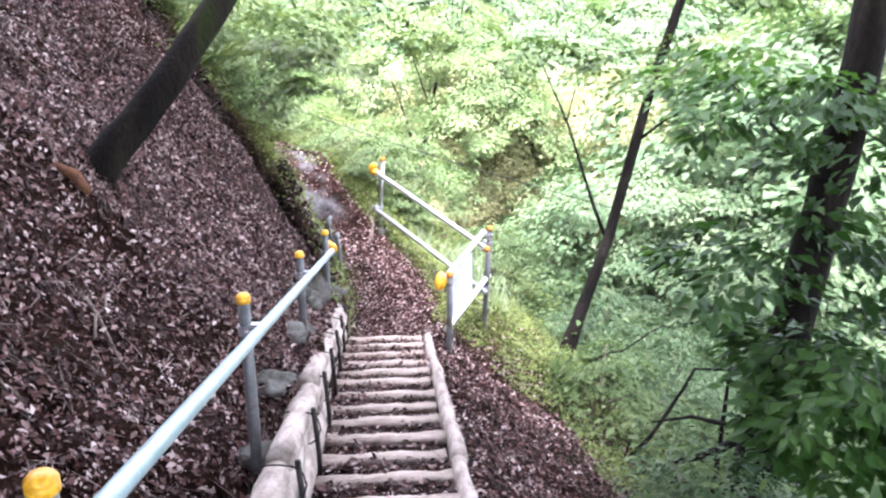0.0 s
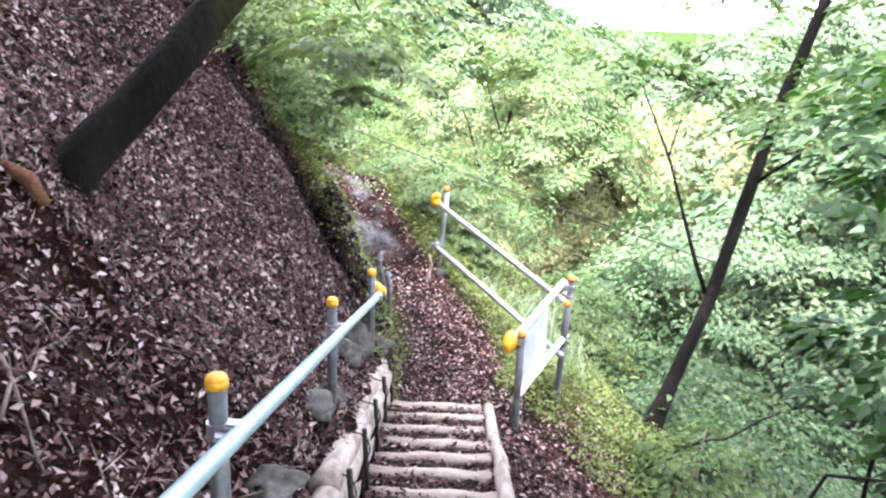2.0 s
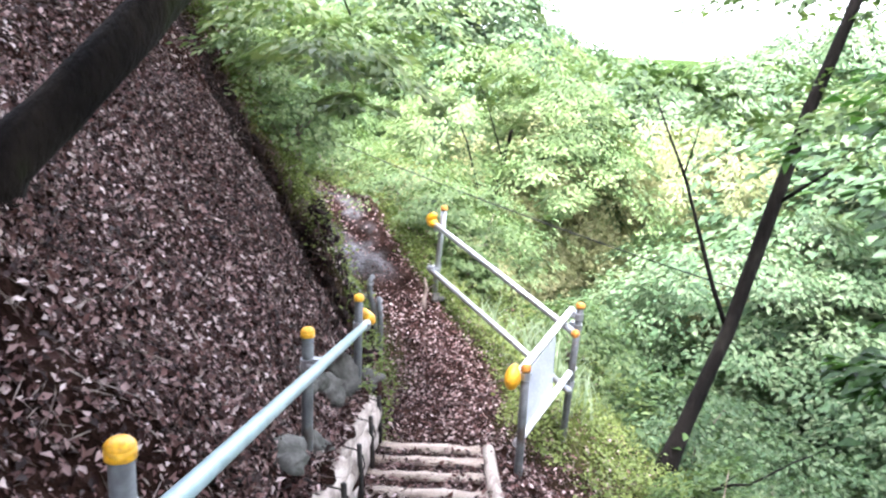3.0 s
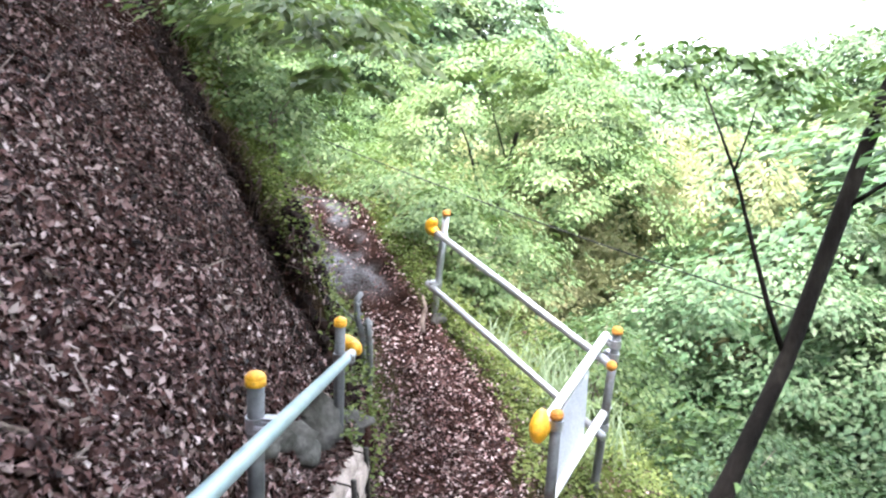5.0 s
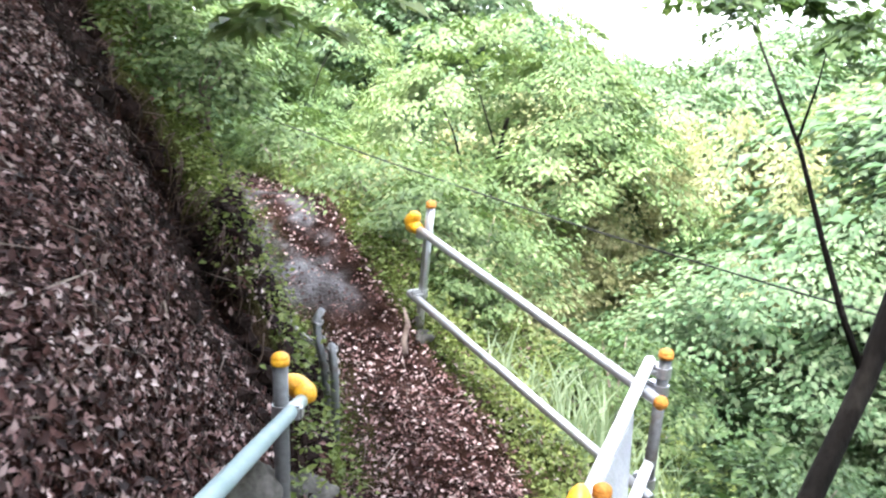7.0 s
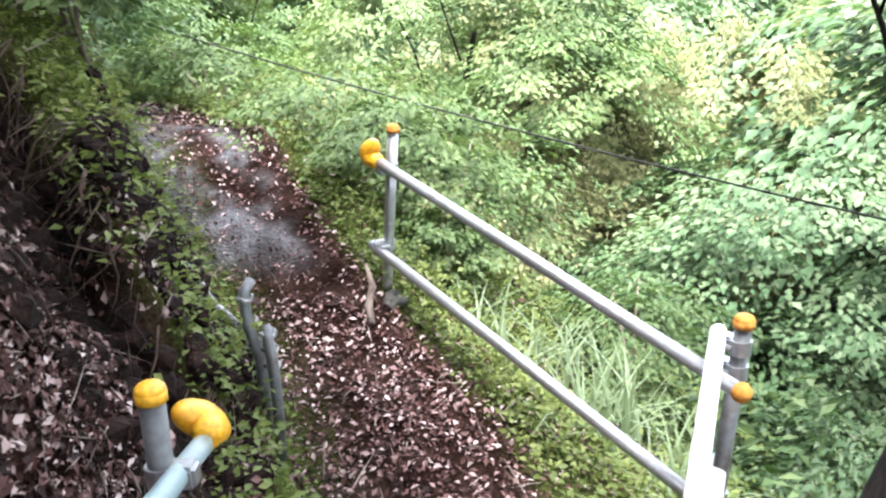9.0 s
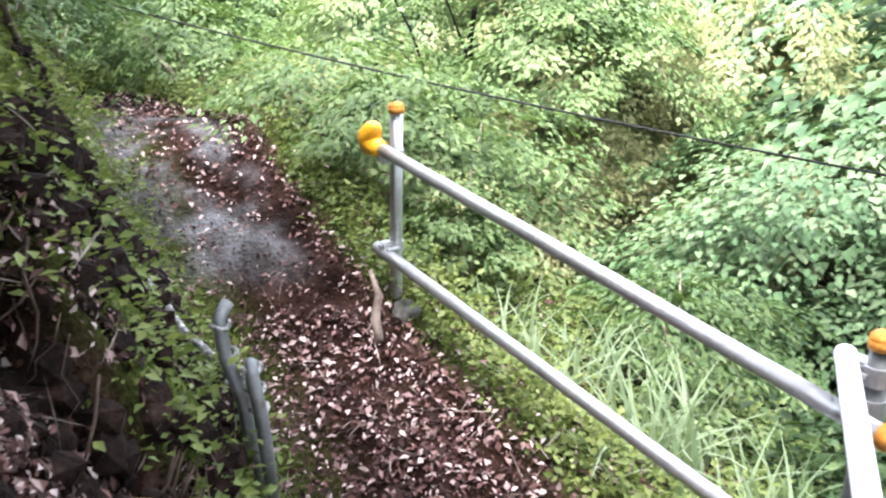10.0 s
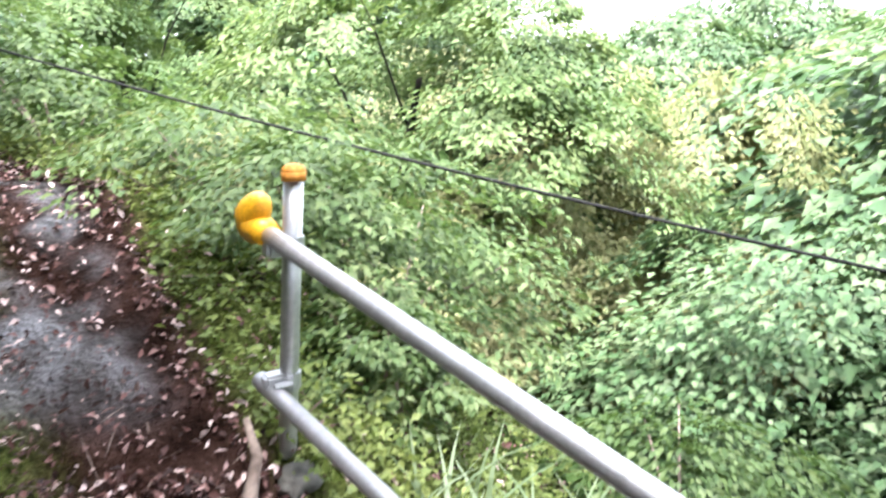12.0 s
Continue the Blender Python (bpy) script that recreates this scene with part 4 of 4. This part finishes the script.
for i, (dx, y, r, s) in enumerate(((-0.58, 6.45, 0.14, 1.3), (-0.62, 6.05, 0.13, 0.7), (-0.66, 5.6, 0.12, 0.6), (-0.56, 5.2, 0.1, 0.6), (-0.6, 4.7, 0.12, 0.5), (-0.6, 3.9, 0.11, 0.5), (-0.58, 3.2, 0.1, 0.5), (-0.62, 2.7, 0.12, 0.5), (-0.5, 6.85, 0.1, 0.7))):
    x = stair_x(y) + dx
    stone((x, y, H(x, y) + 0.02), r, i + 1, s)
stone((-0.68, 8.76, H(-0.68, 8.76) + 0.01), 0.06, 31, 0.7, "pale stone at the foot of the railing post")


def rebar_stake(pts, lean_label):
    o = Vector(pts[0])
    t = thing("rope_stake", lean_label, "stake", o)
    rel = [Vector(p) - o for p in pts]
    bar("rod", rel, 0.02, M_DULL, t, "", 10)
    top = rel[-2]
    for k in range(3):
        c = rel[1].lerp(rel[-2], 0.55 + 0.2 * k)
        ring = [c + Vector((0.026 * math.cos(a), 0.026 * math.sin(a), 0.006 * math.sin(2 * a))) for a in np.linspace(0, 6.28, 12)]
        bar("rope", ring, 0.007, M_ROPE, t, "pale rope knot", 6)
    return t


gz = H(-1.08, 7.72)
rebar_stake([(-1.08, 7.72, gz - 0.15), (-1.08, 7.73, gz + 0.05), (-1.09, 7.74, gz + 0.22), (-1.13, 7.76, gz + 0.36), (-1.14, 7.79, gz + 0.46), (-1.12, 7.83, gz + 0.49)], "bent grey steel rod with pale rope tied round it")
rebar_stake([(-1.03, 7.68, gz - 0.15), (-1.03, 7.69, gz + 0.05), (-1.035, 7.70, gz + 0.2), (-1.05, 7.72, gz + 0.3), (-1.06, 7.76, gz + 0.33), (-1.05, 7.79, gz + 0.30)], "short hooked grey steel rod beside the bent one")


def rope_and_cable():
    a, b = Vector((-1.13, 7.76, gz + 0.33)), Vector((-1.95, 8.6, H(-1.95, 8.6) + 0.1))
    v, f = tube(curve_line((0, 0, 0), b - a, 0.2, 16, 0.012, 3), [0.012] * 17, 8, 0.25, 3)
    ob = link_mesh("rope", v, f, M_ROPE, smooth=True)
    ob.location = a
    tagged(ob, "pale twisted rope hanging from the bent rod", "rope")
    a, b = Vector((-2.65, 11.0, 1.95)), Vector((1.83, 8.33, 1.08))
    v, f = tube(curve_line((0, 0, 0), b - a, 0.06, 30), [0.006] * 31, 6)
    ob = link_mesh("overhead_cable", v, f, M_CABLE, smooth=True)
    ob.location = a
    tagged(ob, "thin black cable strung from the slender tree across the valley", "cable", kind="structure")


rope_and_cable()


def broken_stump():
    t = thing("broken_branch", "snapped orange-brown branch stub beside the mossy trunk", "branch", (-1.84, 4.12, H(-1.84, 4.12) + 0.09))
    bar("stub", [(0.0, 0.0, -0.05), (-0.06, 0.0, 0.05), (-0.16, 0.02, 0.09), (-0.26, 0.03, 0.06)], [0.02, 0.032, 0.026, 0.008], M_ROT, t, "", 10, 0.15, 4)


broken_stump()
x0, y0 = -0.78, 8.62
v, f = tube([Vector((0, 0, 0.02)), Vector((-0.02, 0.06, 0.09)), Vector((0.0, 0.1, 0.18)), Vector((-0.03, 0.14, 0.27))], [0.018, 0.02, 0.016, 0.008], 8, 0.15, 2)
ob = link_mesh("root", v, f, M_TWIG, smooth=True)
ob.location = (x0, y0, H(x0, y0))
tagged(ob, "dry bent root standing at the foot of the post", "root")


def bare_branch(pts, r, seed, label, twig_turns=()):
    """A crooked leafless branch along pts, with side twigs."""
    o = Vector(pts[0])
    t = thing("bare_branch", label, "branch", o, "bare branches over the valley slope")
    rel = [Vector(p) - o for p in pts]
    fine = [rel[i].lerp(rel[i + 1], k / 3) + Vector((0, 0, 0.015 * math.sin(2.1 * (3 * i + k) + seed))) for i in range(len(rel) - 1) for k in range(3)] + [rel[-1]]
    n = len(fine)
    bar("limb", fine, [r * (1 - 0.65 * i / (n - 1)) for i in range(n)], M_BARK, t, "", 9, 0.1, seed)
    for k, (dx, dy, dz) in enumerate(twig_turns):
        a = fine[(k * 2 + 2) % n]
        d = Vector((dx, dy, dz))
        bar("twig", [a, a + d * 0.5 + Vector((0, 0, 0.02)), a + d], [r * 0.4, r * 0.28, r * 0.1], M_BARK, t, "", 6, 0.1, seed + k)


bare_branch([(1.5, 6.2, H(1.5, 6.2) - 0.05), (1.62, 6.2, -0.62), (1.9, 6.25, -0.26), (2.16, 6.3, 0.23), (2.69, 6.3, 0.26)], 0.026, 1, "dark crooked bare branch rising from the slope", ((0.1, 0.1, 0.3), (-0.25, 0.05, 0.12)))
bare_branch([(2.62, 5.9, -0.02), (2.45, 5.85, -0.14), (2.23, 5.8, -0.26), (1.78, 5.8, -0.38)], 0.055, 2, "thick broken bough at the foot of the dark tree", ((0.02, -0.05, 0.2),))
bare_branch([(2.55, 6.6, H(2.55, 6.6) - 0.05), (2.57, 6.6, -1.08), (2.58, 6.6, -0.53), (2.58, 6.6, 0.05), (2.62, 6.62, 0.6)], 0.032, 3, "thin dark dead stem beside the thick tree", ((0.2, 0.0, 0.2), (-0.2, 0.0, 0.22)))
bare_branch([(1.32, 7.4, H(1.32, 7.4)), (1.45, 7.4, -0.24), (1.74, 7.2, -0.02), (2.1, 7.1, 0.29)], 0.016, 4, "thin bare twiggy branch below the trail edge", ((0.4, -0.1, -0.08), (0.25, 0.0, 0.2)))
